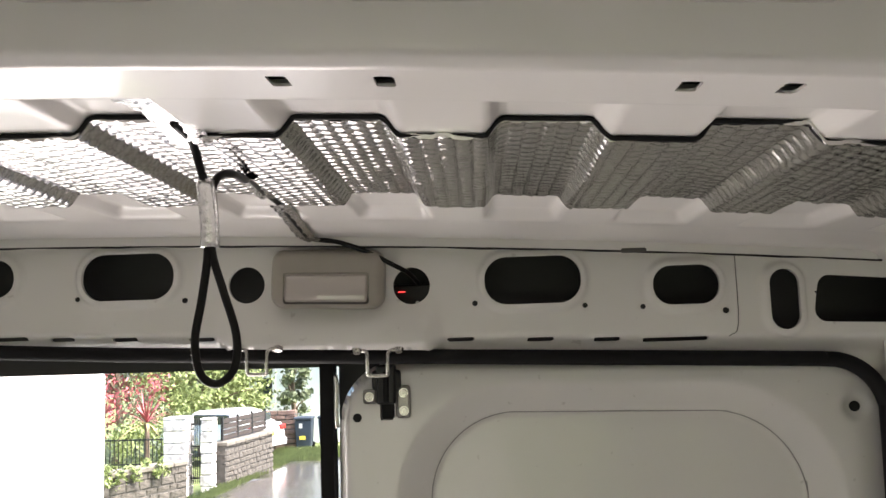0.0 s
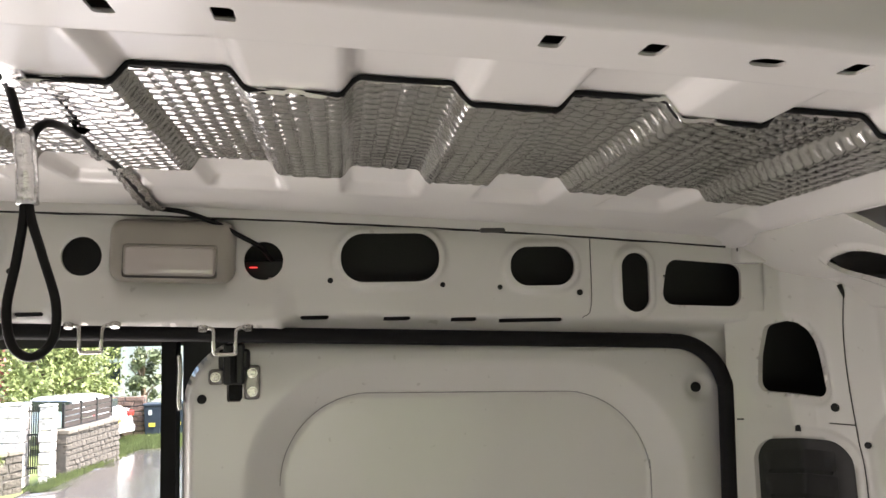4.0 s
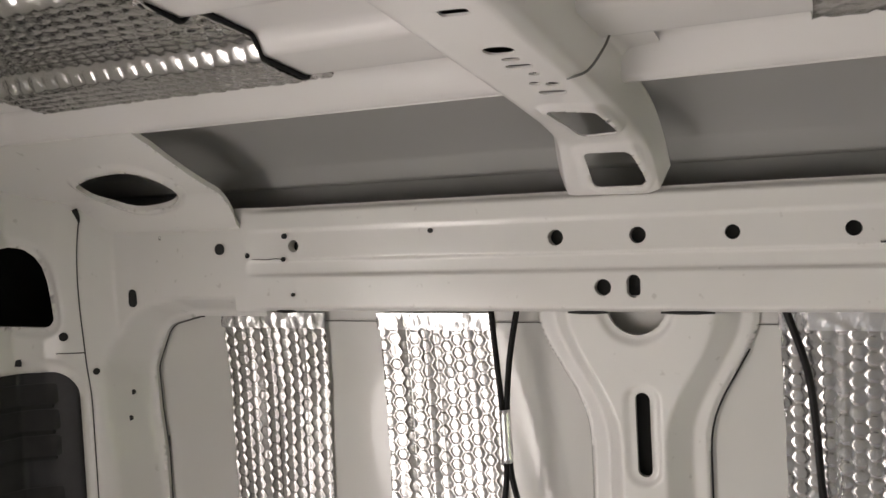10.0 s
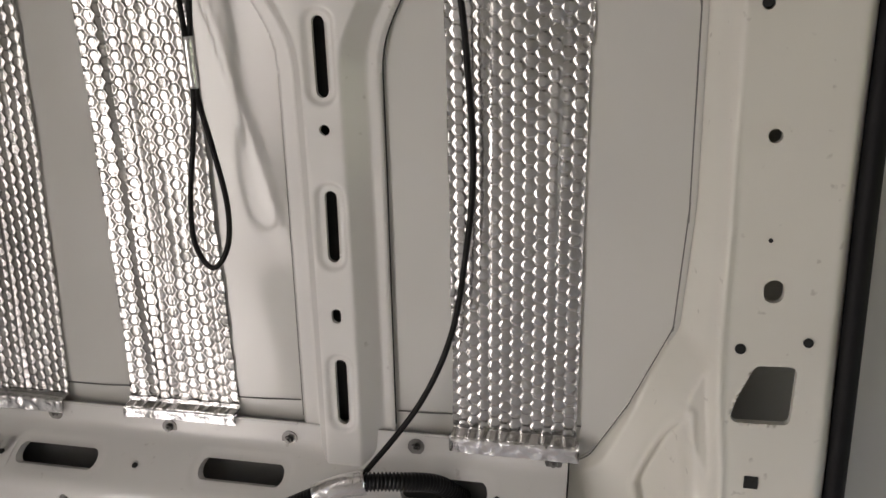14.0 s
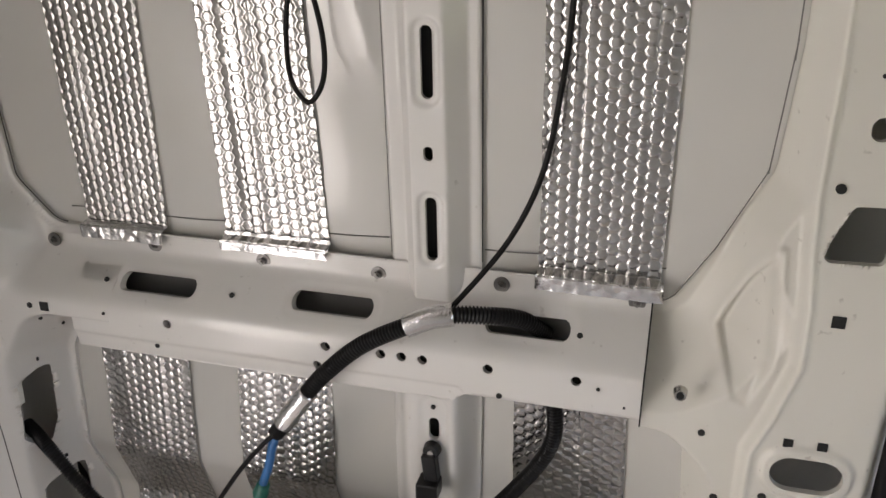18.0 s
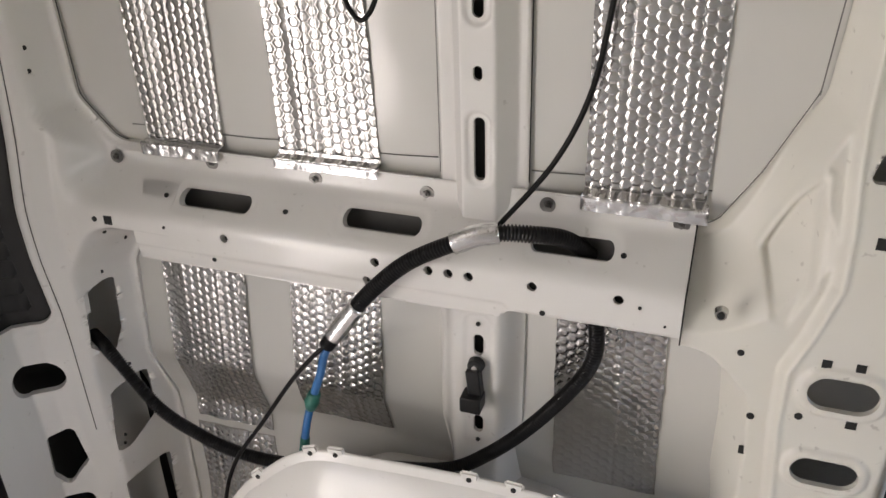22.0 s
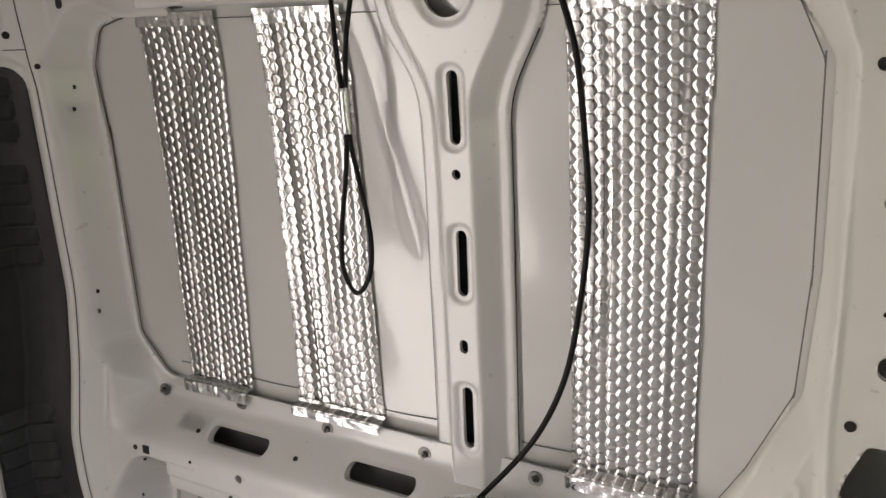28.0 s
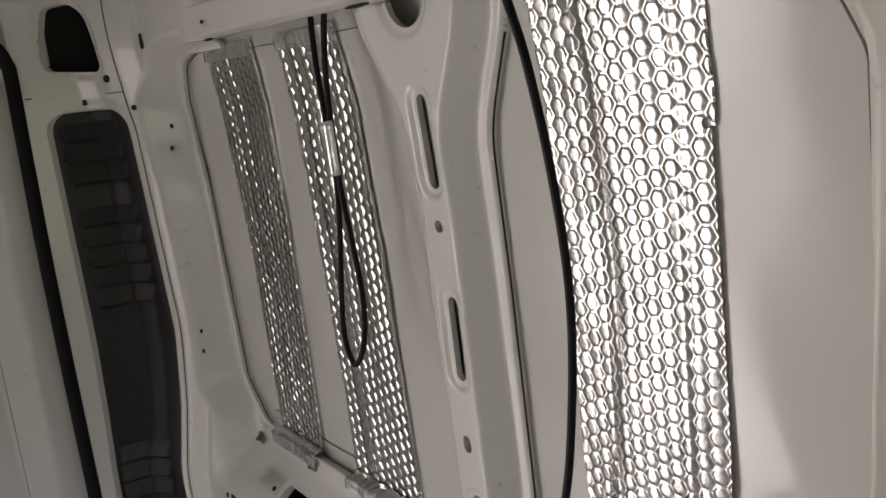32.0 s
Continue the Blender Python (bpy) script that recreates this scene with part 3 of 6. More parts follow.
def bow(y0, name):
    """A cross rib under the roof: flat bottom with punched slots, upright front face, feet down on the side rail."""
    prof = [(y0 + 0.046, 0.028), (y0 + 0.041, 0.002), (y0 + 0.036, 0.000), (y0 - 0.018, -0.002), (y0 - 0.026, 0.003), (y0 - 0.034, 0.034), (y0 - 0.040, 0.038), (y0 - 0.062, 0.040)]
    seg = np.r_[0, np.cumsum([math.dist(prof[i], prof[i + 1]) for i in range(len(prof) - 1)])]
    s0 = seg[2] + 0.033

    def bow_map(x, s, n):
        yy = np.interp(s, seg, [p[0] for p in prof])
        hh = np.interp(s, seg, [p[1] for p in prof])
        d = np.abs(x - CX)
        z = bow_low(d) + SLANT * (x - CX)
        e = np.minimum(poly(x, s, WINS[0], 0.009), poly(x, s, WINS[1], 0.009))
        lip = -0.004 * smoothstep(0.005, 0.0, e)
        y = y0 + (yy - y0) * (1 + 0.02 * smoothstep(0.6, 0.8, d) + 0.22 * smoothstep(0.745, 0.83, d)) - 0.010 * smoothstep(0.4, 0.8, d)
        return np.stack([x, y, z + hh * (1 - 0.35 * smoothstep(0.75, 0.82, d)) + lip + n], -1)

    a, b = seg[2], seg[3]
    WINS = [[(0.706, a + 0.022), (0.770, a + 0.027), (0.766, a + 0.047), (0.714, a + 0.045)], [(0.822, a + 0.019), (0.850, a + 0.021), (0.850, a + 0.050), (0.822, a + 0.045)]]

    def bow_region(x, s):
        d = rbox(x, s, CX, seg[-1] / 2, 0.828, seg[-1] / 2, 0.002)
        h = [rbox(x, s, c, s0, 0.0047, 0.0085, 0.001) for c in (-0.30, -0.25, -0.105, -0.055, 0.141, 0.190, 0.327, 0.372, 0.465, 0.505)]
        h += [rbox(x, s, 0.425, s0 - 0.002, 0.008, 0.006, 0.0058), rbox(x, s, 0.571, s0 - 0.001, 0.0075, 0.0095, 0.007), rbox(x, s, 0.588, s0, 0.0034, 0.006, 0.003), rbox(x, s, 0.603, s0, 0.0038, 0.009, 0.0034), disc(x, s, 0.621, s0 + 0.003, 0.0038), disc(x, s, 0.642, s0 - 0.004, 0.0042), disc(x, s, 0.646, s0 + 0.007, 0.0048), rbox(x, s, 0.665, s0 + 0.001, 0.0052, 0.0098, 0.005)]
        d = np.maximum(d, np.where(np.abs(x - CX) > 0.735, s - seg[5], -1))
        return cut(d, *h, poly(x, s, WINS[0], 0.006), poly(x, s, WINS[1], 0.005))
    # dark sheet close above the slots, painting the hollow's shade
    sheet("bow_lining", -0.35, 0.69, -0.022, 0.040, 0.02, lambda x, v: rbox(x, v, 0.17, 0.009, 0.52, 0.031, 0.001), lambda x, v, n: np.stack([x, y0 + v - 0.010 * smoothstep(0.4, 0.8, np.abs(x - CX)), bow_low(np.abs(x - CX)) + SLANT * (x - CX) + 0.012 + n], -1), DARK, ROOF, 0.001, "dark sheet painting the shade inside the rib", flip=True)
    sheet(name, CX - 0.828, CX + 0.828, 0.0, seg[-1], 0.0023, bow_region, bow_map, ROOFPAINT, ROOF, 0.0015, flip=True)


bow(-0.700, "roof_bow")
tube("panel_seam", [(x_, y_, float(bow_low(abs(x_ - CX))) + SLANT * (x_ - CX) + h_) for x_, y_, h_ in ((0.636, -0.7215, -0.002), (0.640, -0.7345, 0.003), (0.652, -0.7425, 0.020), (0.660, -0.7455, 0.032))], 0.0009, SEAM, ROOF, n=4, sides=6)
bow(-1.62, "roof_bow")

# ---- rear header over the doors ----
REAR = empty("wall_rear", "white painted steel rear door surround", "wall", kind="structure")


def header_top(x):
    return roof_low(x) - 0.010


def boss(x):
    return smoothstep(0.150, 0.118, np.abs(x - CX))


HOLES_X = [(0.2965, 1.903, 0.0605, 0.030, 0.028), (0.487, 1.8905, 0.041, 0.0245, 0.023), (0.607, 1.8685, 0.018, 0.0375, 0.0178)]


def header_shape(x, z):
    low = (1.838 - 0.032 * (x - 0.17)) * (1 - boss(x)) + 1.8305 * boss(x)
    y = 0.024 * smoothstep(low + 0.002, low - 0.022, z) - 0.016 * boss(x) * smoothstep(1.89, 1.84, z)
    e = 1.0
    for a, b, w, h, r in HOLES_X:
        for sx in (a, 2 * CX - a):
            e = np.minimum(e, rbox(x, z, sx, b + SLANT * (sx - a), w + 0.004, h + 0.004, r + 0.004))
    y = y - 0.006 * smoothstep(0.0065, 0.002, e)
    y = y - 0.02 * smoothstep(header_top(x) - 0.010, header_top(x), z)
    return y


def header_region(x, z):
    low = 1.8215 + 0.005 * boss(x) - 0.035 * (x + 0.05)
    low = np.where(x > 0.66, np.minimum(low, 1.724 + np.sqrt(np.clip(0.078 ** 2 - (x - 0.657) ** 2, 0, 1))), low)
    d = np.maximum(np.maximum(np.abs(x - CX) - 0.745, z - header_top(x)), low - z)
    h = []
    for a, b, w, hh, r in HOLES_X:
        for sx in (a, 2 * CX - a):
            h.append(rbox(x, z, sx, b + SLANT * (sx - a), w, hh, r))
    h += [disc(x, z, CX + 0.106, 1.901, 0.0235), disc(x, z, CX - 0.106, 1.909, 0.0235)]
    for s in (1, -1):
        k = 0.0 if s > 0 else -SLANT * 1.3
        h += [poly(x, z, [(CX + s * 0.627, 1.882 + k), (CX + s * 0.698, 1.876 + k), (CX + s * 0.697, 1.851 + k), (CX + s * 0.622, 1.854 + k)][::s], 0.015)]
        for a, w in ((0.1665, 0.0175), (0.2665, 0.0175), (0.3495, 0.017), (0.4345, 0.041)):
            h.append(rbox(x, z, CX + s * a, 1.8315 - 0.030 * (CX + s * a - 0.2), w, 0.0024, 0.0023))
    return cut(d, *h)


sheet("rear_header", CX - 0.75, CX + 0.75, 1.735, 1.985, 0.0032, header_region, lambda x, z, n: np.stack([x, header_shape(x, z) + n, z], -1), PAINT, REAR, 0.006, flip=True)


# outer shell behind the surround, coloured near black for the shade in the openings
def plate(name, pts, material, parent=None, thick=0.003, label=""):
    """A flat plate of four corners with thickness along its normal."""
    P = [Vector(p) for p in pts]
    n = (P[1] - P[0]).cross(P[3] - P[0]).normalized() * thick
    V = P + [p + n for p in P]
    F = [(0, 1, 2, 3), (7, 6, 5, 4), (0, 4, 5, 1), (1, 5, 6, 2), (2, 6, 7, 3), (3, 7, 4, 0)]
    return link(name, raw_mesh(name, V, F), material, parent, label, smooth=False)


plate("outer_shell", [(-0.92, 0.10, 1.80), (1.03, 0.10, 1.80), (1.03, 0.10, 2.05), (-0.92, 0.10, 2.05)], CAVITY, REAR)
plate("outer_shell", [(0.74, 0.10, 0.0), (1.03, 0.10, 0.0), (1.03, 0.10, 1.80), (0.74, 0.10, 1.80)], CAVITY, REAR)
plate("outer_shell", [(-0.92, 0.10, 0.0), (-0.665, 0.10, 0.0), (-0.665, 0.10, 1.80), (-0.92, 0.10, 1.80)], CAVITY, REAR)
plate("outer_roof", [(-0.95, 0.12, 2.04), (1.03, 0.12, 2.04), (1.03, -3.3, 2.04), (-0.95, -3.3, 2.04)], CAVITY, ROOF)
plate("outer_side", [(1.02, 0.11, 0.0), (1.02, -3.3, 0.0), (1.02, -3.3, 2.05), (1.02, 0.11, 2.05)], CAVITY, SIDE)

# painted outside of the body
plate("outer_paint", [(-0.95, 0.12, 2.048), (1.03, 0.12, 2.048), (1.03, -3.3, 2.048), (-0.95, -3.3, 2.048)], PAINT, ROOF)
plate("outer_paint", [(1.028, 0.11, 0.0), (1.028, -3.3, 0.0), (1.028, -3.3, 2.04), (1.028, 0.11, 2.04)], PAINT, SIDE)
plate("outer_paint", [(-0.955, 0.11, 0.0), (-0.955, -3.3, 0.0), (-0.955, -3.3, 2.04), (-0.955, 0.11, 2.04)], PAINT, SIDE)
plate("outer_paint", [(-0.92, 0.108, 1.84), (1.02, 0.108, 1.84), (1.02, 0.108, 2.04), (-0.92, 0.108, 2.04)], PAINT, REAR)
plate("outer_paint", [(0.035, 0.118, 0.0), (1.02, 0.118, 0.0), (1.02, 0.118, 1.83), (0.035, 0.118, 1.83)], PAINT, REAR)

plate("pillar_lining", [(0.958, 0.06, 0.40), (0.958, -0.10, 0.40), (0.958, -0.10, 1.02), (0.958, 0.06, 1.02)], SKIN, SIDE, 0.001)

# the rest of the load space, plain
OPP = empty("wall_opposite", "plain grey lined side wall", "wall", kind="structure")
plate("inner_panel", [(-0.86, 0.05, 0.0), (-0.86, -3.3, 0.0), (-0.82, -3.3, 1.96), (-0.82, 0.05, 1.96)], OPPOSITE, OPP, 0.004)
FLOOR = tagged(plate("floor", [(-0.95, 0.06, 0.0), (-0.95, -3.3, 0.0), (1.02, -3.3, 0.0), (1.02, 0.06, 0.0)], PLY, None, 0.02), "worn plywood load floor", "floor", kind="structure")
CABW = empty("wall_front", "grey cab end with a wide windscreen opening", "wall", kind="structure")
plate("cab_lower", [(-0.95, -3.3, 0.0), (1.02, -3.3, 0.0), (1.02, -3.3, 0.95), (-0.95, -3.3, 0.95)], LINER, CABW)
plate("cab_upper", [(-0.95, -3.3, 1.75), (1.02, -3.3, 1.75), (1.02, -3.3, 2.05), (-0.95, -3.3, 2.05)], LINER, CABW)
# unseen plate added to keep the cab lamp off the roof
plate("cab_light_baffle", [(-0.95, -2.6, 1.56), (1.02, -2.6, 1.56), (1.02, -2.6, 2.04), (-0.95, -2.6, 2.04)], LINER, CABW)
plate("inner_panel", [(-0.80, 0.0, 1.80), (-0.66, 0.0, 1.80), (-0.66, 0.0, 0.0), (-0.80, 0.0, 0.0)], PAINT, REAR)
# sliding door, shut, past the front pillar
DOOR_S = empty("sliding_door", "closed white painted sliding door with a rubber seal", "door", kind="structure")


def sdoor_map(u, z, n):
    return np.stack([0.93 + 0.012 * smoothstep(0.0, 0.05, -rbox(u, z, 1.85, 0.92, 0.52, 0.80, 0.1)) + n, -u, z], -1)


sheet("door_panel", 1.235, 2.45, 0.02, 1.84, 0.015, lambda u, z: rbox(u, z, 1.8425, 0.93, 0.60, 0.905, 0.03), sdoor_map, SKIN, DOOR_S, 0.01)
plate("side_rest", [(0.88, -2.44, 0.0), (0.88, -3.3, 0.0), (0.86, -3.3, 1.9), (0.86, -2.44, 1.9)], PAINT, SIDE)
plate("side_rest", [(0.866, -1.239, 1.78), (0.866, -2.44, 1.78), (0.866, -2.44, 1.85), (0.866, -1.239, 1.85)], PAINT, SIDE)
tube("door_seal", [(0.885, -1.236, 0.0), (0.872, -1.233, 0.9), (0.868, -1.231, 1.25), (0.874, -1.229, 1.6), (0.870, -1.234, 1.74), (0.868, -1.28, 1.80), (0.868, -1.5, 1.81)], 0.010, RUBBER, DOOR_S, "black rubber seal")

# ---- rear doors ----
DOOR = empty("rear_door", "closed white painted steel rear door with a pressed panel", "door", kind="structure")


def rdoor(x, z):
    return rbox(x, z - SLANT * 0.5 * (x - 0.38), 0.394, 0.905, 0.356, 0.897, 0.085)


def rdoor_map(x, z, n):
    inner = rbox(x, z - SLANT * 0.5 * (x - 0.38), 0.400, 0.865, 0.243, 0.867, 0.115)
    y = 0.045 + 0.024 * (0.85 * np.clip((0.040 - inner) / 0.040, 0, 1) + 0.15 * smoothstep(0.045, -0.002, inner)) + 0.0025 * smoothstep(0.0015, -0.0015, inner) + 0.02 * smoothstep(-0.012, 0.0, rdoor(x, z))
    y = y + 0.006 * smoothstep(0.018, 0.010, disc(x, z, 0.703, 1.731, 0.0))
    return np.stack([x, y + n, z], -1)


sheet("door_panel", 0.03, 0.755, 0.0, 1.82, 0.005, lambda x, z: cut(rdoor(x, z), rbox(x, z, 0.1035, 1.742, 0.0095, 0.012, 0.001)), rdoor_map, PAINT, DOOR, 0.02, flip=True)
# thin grey line drawn along the pressed step as its shade
CREASE = mat("crease_shade_grey", (0.33, 0.325, 0.31), 0.5)
tube("panel_crease", [(x, 0.0692, z + SLANT * 0.5 * (x - 0.38)) for x, z in outline([(0.272, 0.12), (0.528, 0.12), (0.528, 1.617), (0.272, 1.617)], 0.115, 10)], 0.0008, CREASE, DOOR, "thin grey line painting the panel crease's shade", n=2, sides=6)
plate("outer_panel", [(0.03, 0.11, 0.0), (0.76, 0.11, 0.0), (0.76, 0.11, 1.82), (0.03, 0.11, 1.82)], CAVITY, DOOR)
hole_spot(DOOR, (0.703, 0.0505, 1.731), (0, -1, 0), 0.0068)
hole_spot(DOOR, (0.064, 0.0450, 1.734), (0, -1, 0), 0.0058)
plate("edge_rubber", [(0.012, 0.06, 0.0), (0.030, 0.06, 0.0), (0.030, 0.06, 1.822), (0.012, 0.06, 1.822)], RUBBER, DOOR, -0.03)
_r = []
for a in np.linspace(0, math.pi / 2, 8):
    _r.append((0.657 + 0.069 * math.sin(a), 0.010, 1.724 + 0.069 * math.cos(a)))
SEALPTS = [(-0.56, 0.010, 1.836), (-0.2, 0.010, 1.8235), (0.2, 0.010, 1.8095), (0.6, 0.010, 1.7955)] + _r + [(0.724, 0.010, 1.6), (0.722, 0.010, 1.4), (0.724, 0.010, 0.9), (0.726, 0.010, 0.02)]
tube("door_seal", [(2 * CX - p[0], p[1], p[2]) for p in SEALPTS[:3:-1]] + SEALPTS, 0.0100, RUBBER, REAR, "black rubber door seal", n=6)
# the other leaf, swung wide open outside
OPEN_DOOR = empty("rear_door", "white rear door swung wide open", "door", kind="structure")
_d = part("door_panel", box(bmesh.new(), 0, 0.70, 0, 0.05, 0, 1.78, 0.02), PAINT, OPEN_DOOR)
OPEN_DOOR.matrix_world = pose(-0.72, 0.10, 0.02, 0, 0, 80)


# ---- corner gusset over the rear pillar ----
def gusset_map(u, s, n):
    h = poly(u, s, LENS_HOLE, 0.0105)
    z = 1.9185 - 0.470 * s - 0.004 * smoothstep(0.010, 0.002, h) - 0.020 * smoothstep(0.105, 0.150, s) - 0.004 * np.sin(np.clip(s / 0.13, 0, 1) * np.pi)
    return np.stack([0.728 + s * 0.96 - 0.008 * smoothstep(0.12, 0.15, s), -u, z + n], -1)


_lens_pts = [(0.134, 0.075), (0.163, 0.065), (0.203, 0.060), (0.224, 0.066), (0.233, 0.082), (0.229, 0.098), (0.209, 0.107), (0.165, 0.109), (0.137, 0.096)]
LENS_HOLE = [(float(p[0]), float(p[1])) for p in spline(_lens_pts + _lens_pts[:1], 4)[:-1]]
sheet("corner_gusset", 0.005, 0.29, 0.0, 0.15, 0.0019,
      lambda u, s: cut(poly(u, s, [(0.01, 0.002), (0.266, 0.002), (0.272, 0.02), (0.286, 0.118), (0.290, 0.148), (0.085, 0.148), (0.06, 0.115), (0.01, 0.09)], 0.003), poly(u, s, LENS_HOLE, 0.0105)),
      gusset_map, PAINT, SIDE, 0.006, flip=True)


sheet("front_gusset", 0.0, 0.30, 0.0, 0.15, 0.0024,
      lambda u, s: cut(poly(u, s, [(0.0, 0.002), (0.290, 0.002), (0.291, 0.148), (0.0, 0.148)], 0.003), poly(u, s, LENS_HOLE, 0.0105)),
      lambda u, s, n: gusset_map(u, s, n) * np.array([1, -1, 1]) + np.array([0, -1.279, 0]), PAINT, SIDE, 0.006)
tube("gusset_edge", [tuple(gusset_map(np.array([a_]), np.array([b_]), np.array([-0.0012]))[0]) for a_, b_ in ((0.012, 0.092), (0.035, 0.102), (0.058, 0.115), (0.072, 0.132), (0.085, 0.149), (0.10, 0.1505))], 0.0018, PAINT, SIDE, n=4, sides=8)


# small punched holes and slots
for a, z, r in ((0.177, 1.821, 0.0022), (0.298, 1.798, 0.003), (0.296, 1.836, 0.003), (0.346, 1.818, 0.003), (0.344, 1.793, 0.0025), (0.518, 1.818, 0.0025), (0.937, 1.824, 0.003), (0.938, 1.801, 0.0025), (0.983, 1.802, 0.004), (0.983, 1.838, 0.003)):
    hole_spot(SIDE, (0.866, -a, z), (-1, 0, 0), r)
for a, z, r in ((0.355, 1.755, 0.002), (0.937, 1.761, 0.002)):
    hole_spot(SIDE, (0.8665, -a, z), (-1, 0, 0), r)
for u, z, r, lg in ((0.132, 1.752, 0.0055, 0.010), (0.097, 1.635, 0.0032, 0), (0.096, 1.604, 0.0032, 0), (0.096, 1.331, 0.0032, 0), (0.096, 1.300, 0.0032, 0), (0.082, 1.666, 0.004, 0), (0.261, 1.806, 0.0062, 0),
                  (0.170, 1.101, 0.004, 0), (0.165, 1.072, 0.0035, 0), (0.160, 1.040, 0.0032, 0), (0.120, 0.985, 0.003, 0), (0.115, 0.80, 0.003, 0), (0.10, 0.67, 0.0026, 0), (0.099, 0.655, 0.0026, 0)):
    x, y, zz = pillar_map(np.array([u]), np.array([z]), np.zeros(1))[0]
    hole_spot(SIDE, (x, y, zz), (-1, -0.6 if u < 0.12 else 0, 0), r, long=lg)
for u, z, w in ((0.0, 1.681, 0.006), (0.055, 1.709, 0.0042), (0.193, 1.102, 0.007)):
    x, y, zz = pillar_map(np.array([u]), np.array([z]), np.zeros(1))[0]
    hole_spot(SIDE, (x, y, zz), (-1, -0.8 if u < 0.12 else 0, 0), w * 1.25, "square_hole", 4 if u != 0.055 else 10, long=0.0)
for a, z, r in ((1.129, 1.667, 0.0045), (1.185, 1.677, 0.005), (1.132, 1.355, 0.005), (1.191, 1.365, 0.0045), (1.199, 1.741, 0.003), (1.214, 1.729, 0.003), (1.188, 1.728, 0.004), (1.041, 1.053, 0.004), (1.064, 0.965, 0.0045), (1.113, 0.987, 0.0045), (1.150, 1.46, 0.002)):
    x, y, zz = front_map(np.array([a]), np.array([z]), np.zeros(1))[0]
    hole_spot(SIDE, (x, y, zz), (-1, 0, 0), r)
for a, z, w in ((1.152, 1.220, 0.009), (1.129, 1.065, 0.007), (1.163, 1.066, 0.007), (1.168, 0.988, 0.008), (1.064, 0.909, 0.008)):
    x, y, zz = front_map(np.array([a]), np.array([z]), np.zeros(1))[0]
    hole_spot(SIDE, (x, y, zz), (-1, 0, 0), w, "square_hole", 4)
for a, z, r in ((0.356, 1.064, 0.0032), (0.812, 1.0665, 0.0035), (0.925, 1.095, 0.0022), (0.955, 1.075, 0.0015), (0.285, 1.104, 0.0022), (0.276, 1.138, 0.0035), (0.459, 1.138, 0.0035), (0.898, 1.141, 0.0035)):
    x, y, zz = belt_map(np.array([a]), np.array([z]), np.zeros(1))[0]
    hole_spot(SIDE, (x, y, zz), (-1, 0, 0.9 if z > 1.12 else 0), r)
for z in (0.999, 0.857, 0.802):
    hole_spot(SIDE, (0.920, -0.716, z), (-1, 0, 0), 0.003)
for x, z, r in ((0.223, 1.876, 0.0035), (0.361, 1.869, 0.0032), (0.433, 1.865, 0.0032), (0.535, 1.857, 0.0038), (-0.149, 1.892, 0.0035), (-0.29, 1.898, 0.003)):
    hole_spot(REAR, (x, float(header_shape(np.array([x]), np.array([z]))[0]), z), (0, -1, 0), r)
# pressed collar of the big fixing by the front pillar
_b = bmesh.new()
cyl(_b, (0.866, -1.013, 1.108), (0.857, -1.013, 1.108), 0.008, 0.0065)
part("rivet_nut", _b, STEEL, SIDE)
hole_spot(SIDE, (0.8569, -1.013, 1.108), (-1, 0, 0), 0.0042)

JOINT = mat("dirty_joint_sealer", (0.07, 0.068, 0.062), 0.7, 0, 0, 30, 0.2)
# dark sealed joints where the ribs lie on the skin
def joint(pts, lo, hi, name="panel_seam", r=0.0012, material=None, off=0.0040):
    run = [p for p in pts if lo <= p[0] <= hi]
    k = max(range(len(run)), key=lambda i: math.dist(run[i], run[i - 1]))
    run = run[k:] + run[:k]
    tube(name, [(float(x_skin(z)) - off, -u, z) for u, z in run], r, material or JOINT, SIDE, n=3, sides=6)


joint(outline(REAR_BAY, 0.0318), 0.0, 0.30, r=0.0009)
joint(outline(FRONT_BAY, 0.0325), 0.975, 1.2, "panel_seam", 0.0008, SEAM, 0.0080)
for s_, w_ in ((1, 0.0365), (-1, 0.0345)):
    zs_ = np.linspace(1.70, 1.20, 24)
    tube("panel_seam", [(float(x_skin(z)) - 0.0052, -(0.715 + s_ * (float(post_half(z)) + w_)), z) for z in zs_], 0.0009 if s_ > 0 else 0.0005, DARK if s_ > 0 else SEAM, SIDE, n=2, sides=6)
tube("panel_seam", [(0.9185, -u, 1.7225) for u in (0.225, 0.4, 0.60, 0.635)], 0.0006, SEAM, SIDE, n=3, sides=6)
tube("panel_seam", [(0.9185, -u, 1.7225) for u in (0.80, 0.9, 0.98)], 0.0006, SEAM, SIDE, n=3, sides=6)
for u0_, u1_ in ((0.20, 0.655), (0.775, 0.985)):
    tube("panel_seam", [(float(x_skin(1.219)) - 0.001, -u, 1.2165 + 0.002 * math.sin(u * 30)) for u in np.linspace(u0_, u1_, 8)], 0.0009, SEAM, SIDE, n=3, sides=6)
    tube("flange_fold", [(0.9335, -u, 1.1945) for u in np.linspace(u0_ + 0.035, min(u1_, 0.972), 6)], 0.0016, PAINT, SIDE, n=3, sides=8)
tube("panel_seam", [(0.8655, -0.9735, 1.055), (0.8655, -0.9735, 1.11), (0.885, -0.9738, 1.128), (0.924, -0.974, 1.16), (0.934, -0.974, 1.19)], 0.0010, DARK, SIDE, n=4, sides=6)
# seams where two pressings overlap
def on_pillar(u, z, lift=0.0006):
    x, y, zz = pillar_map(np.array([u]), np.array([z]), np.zeros(1))[0]
    return (float(x) - lift, float(y) - lift * 0.6, float(zz))


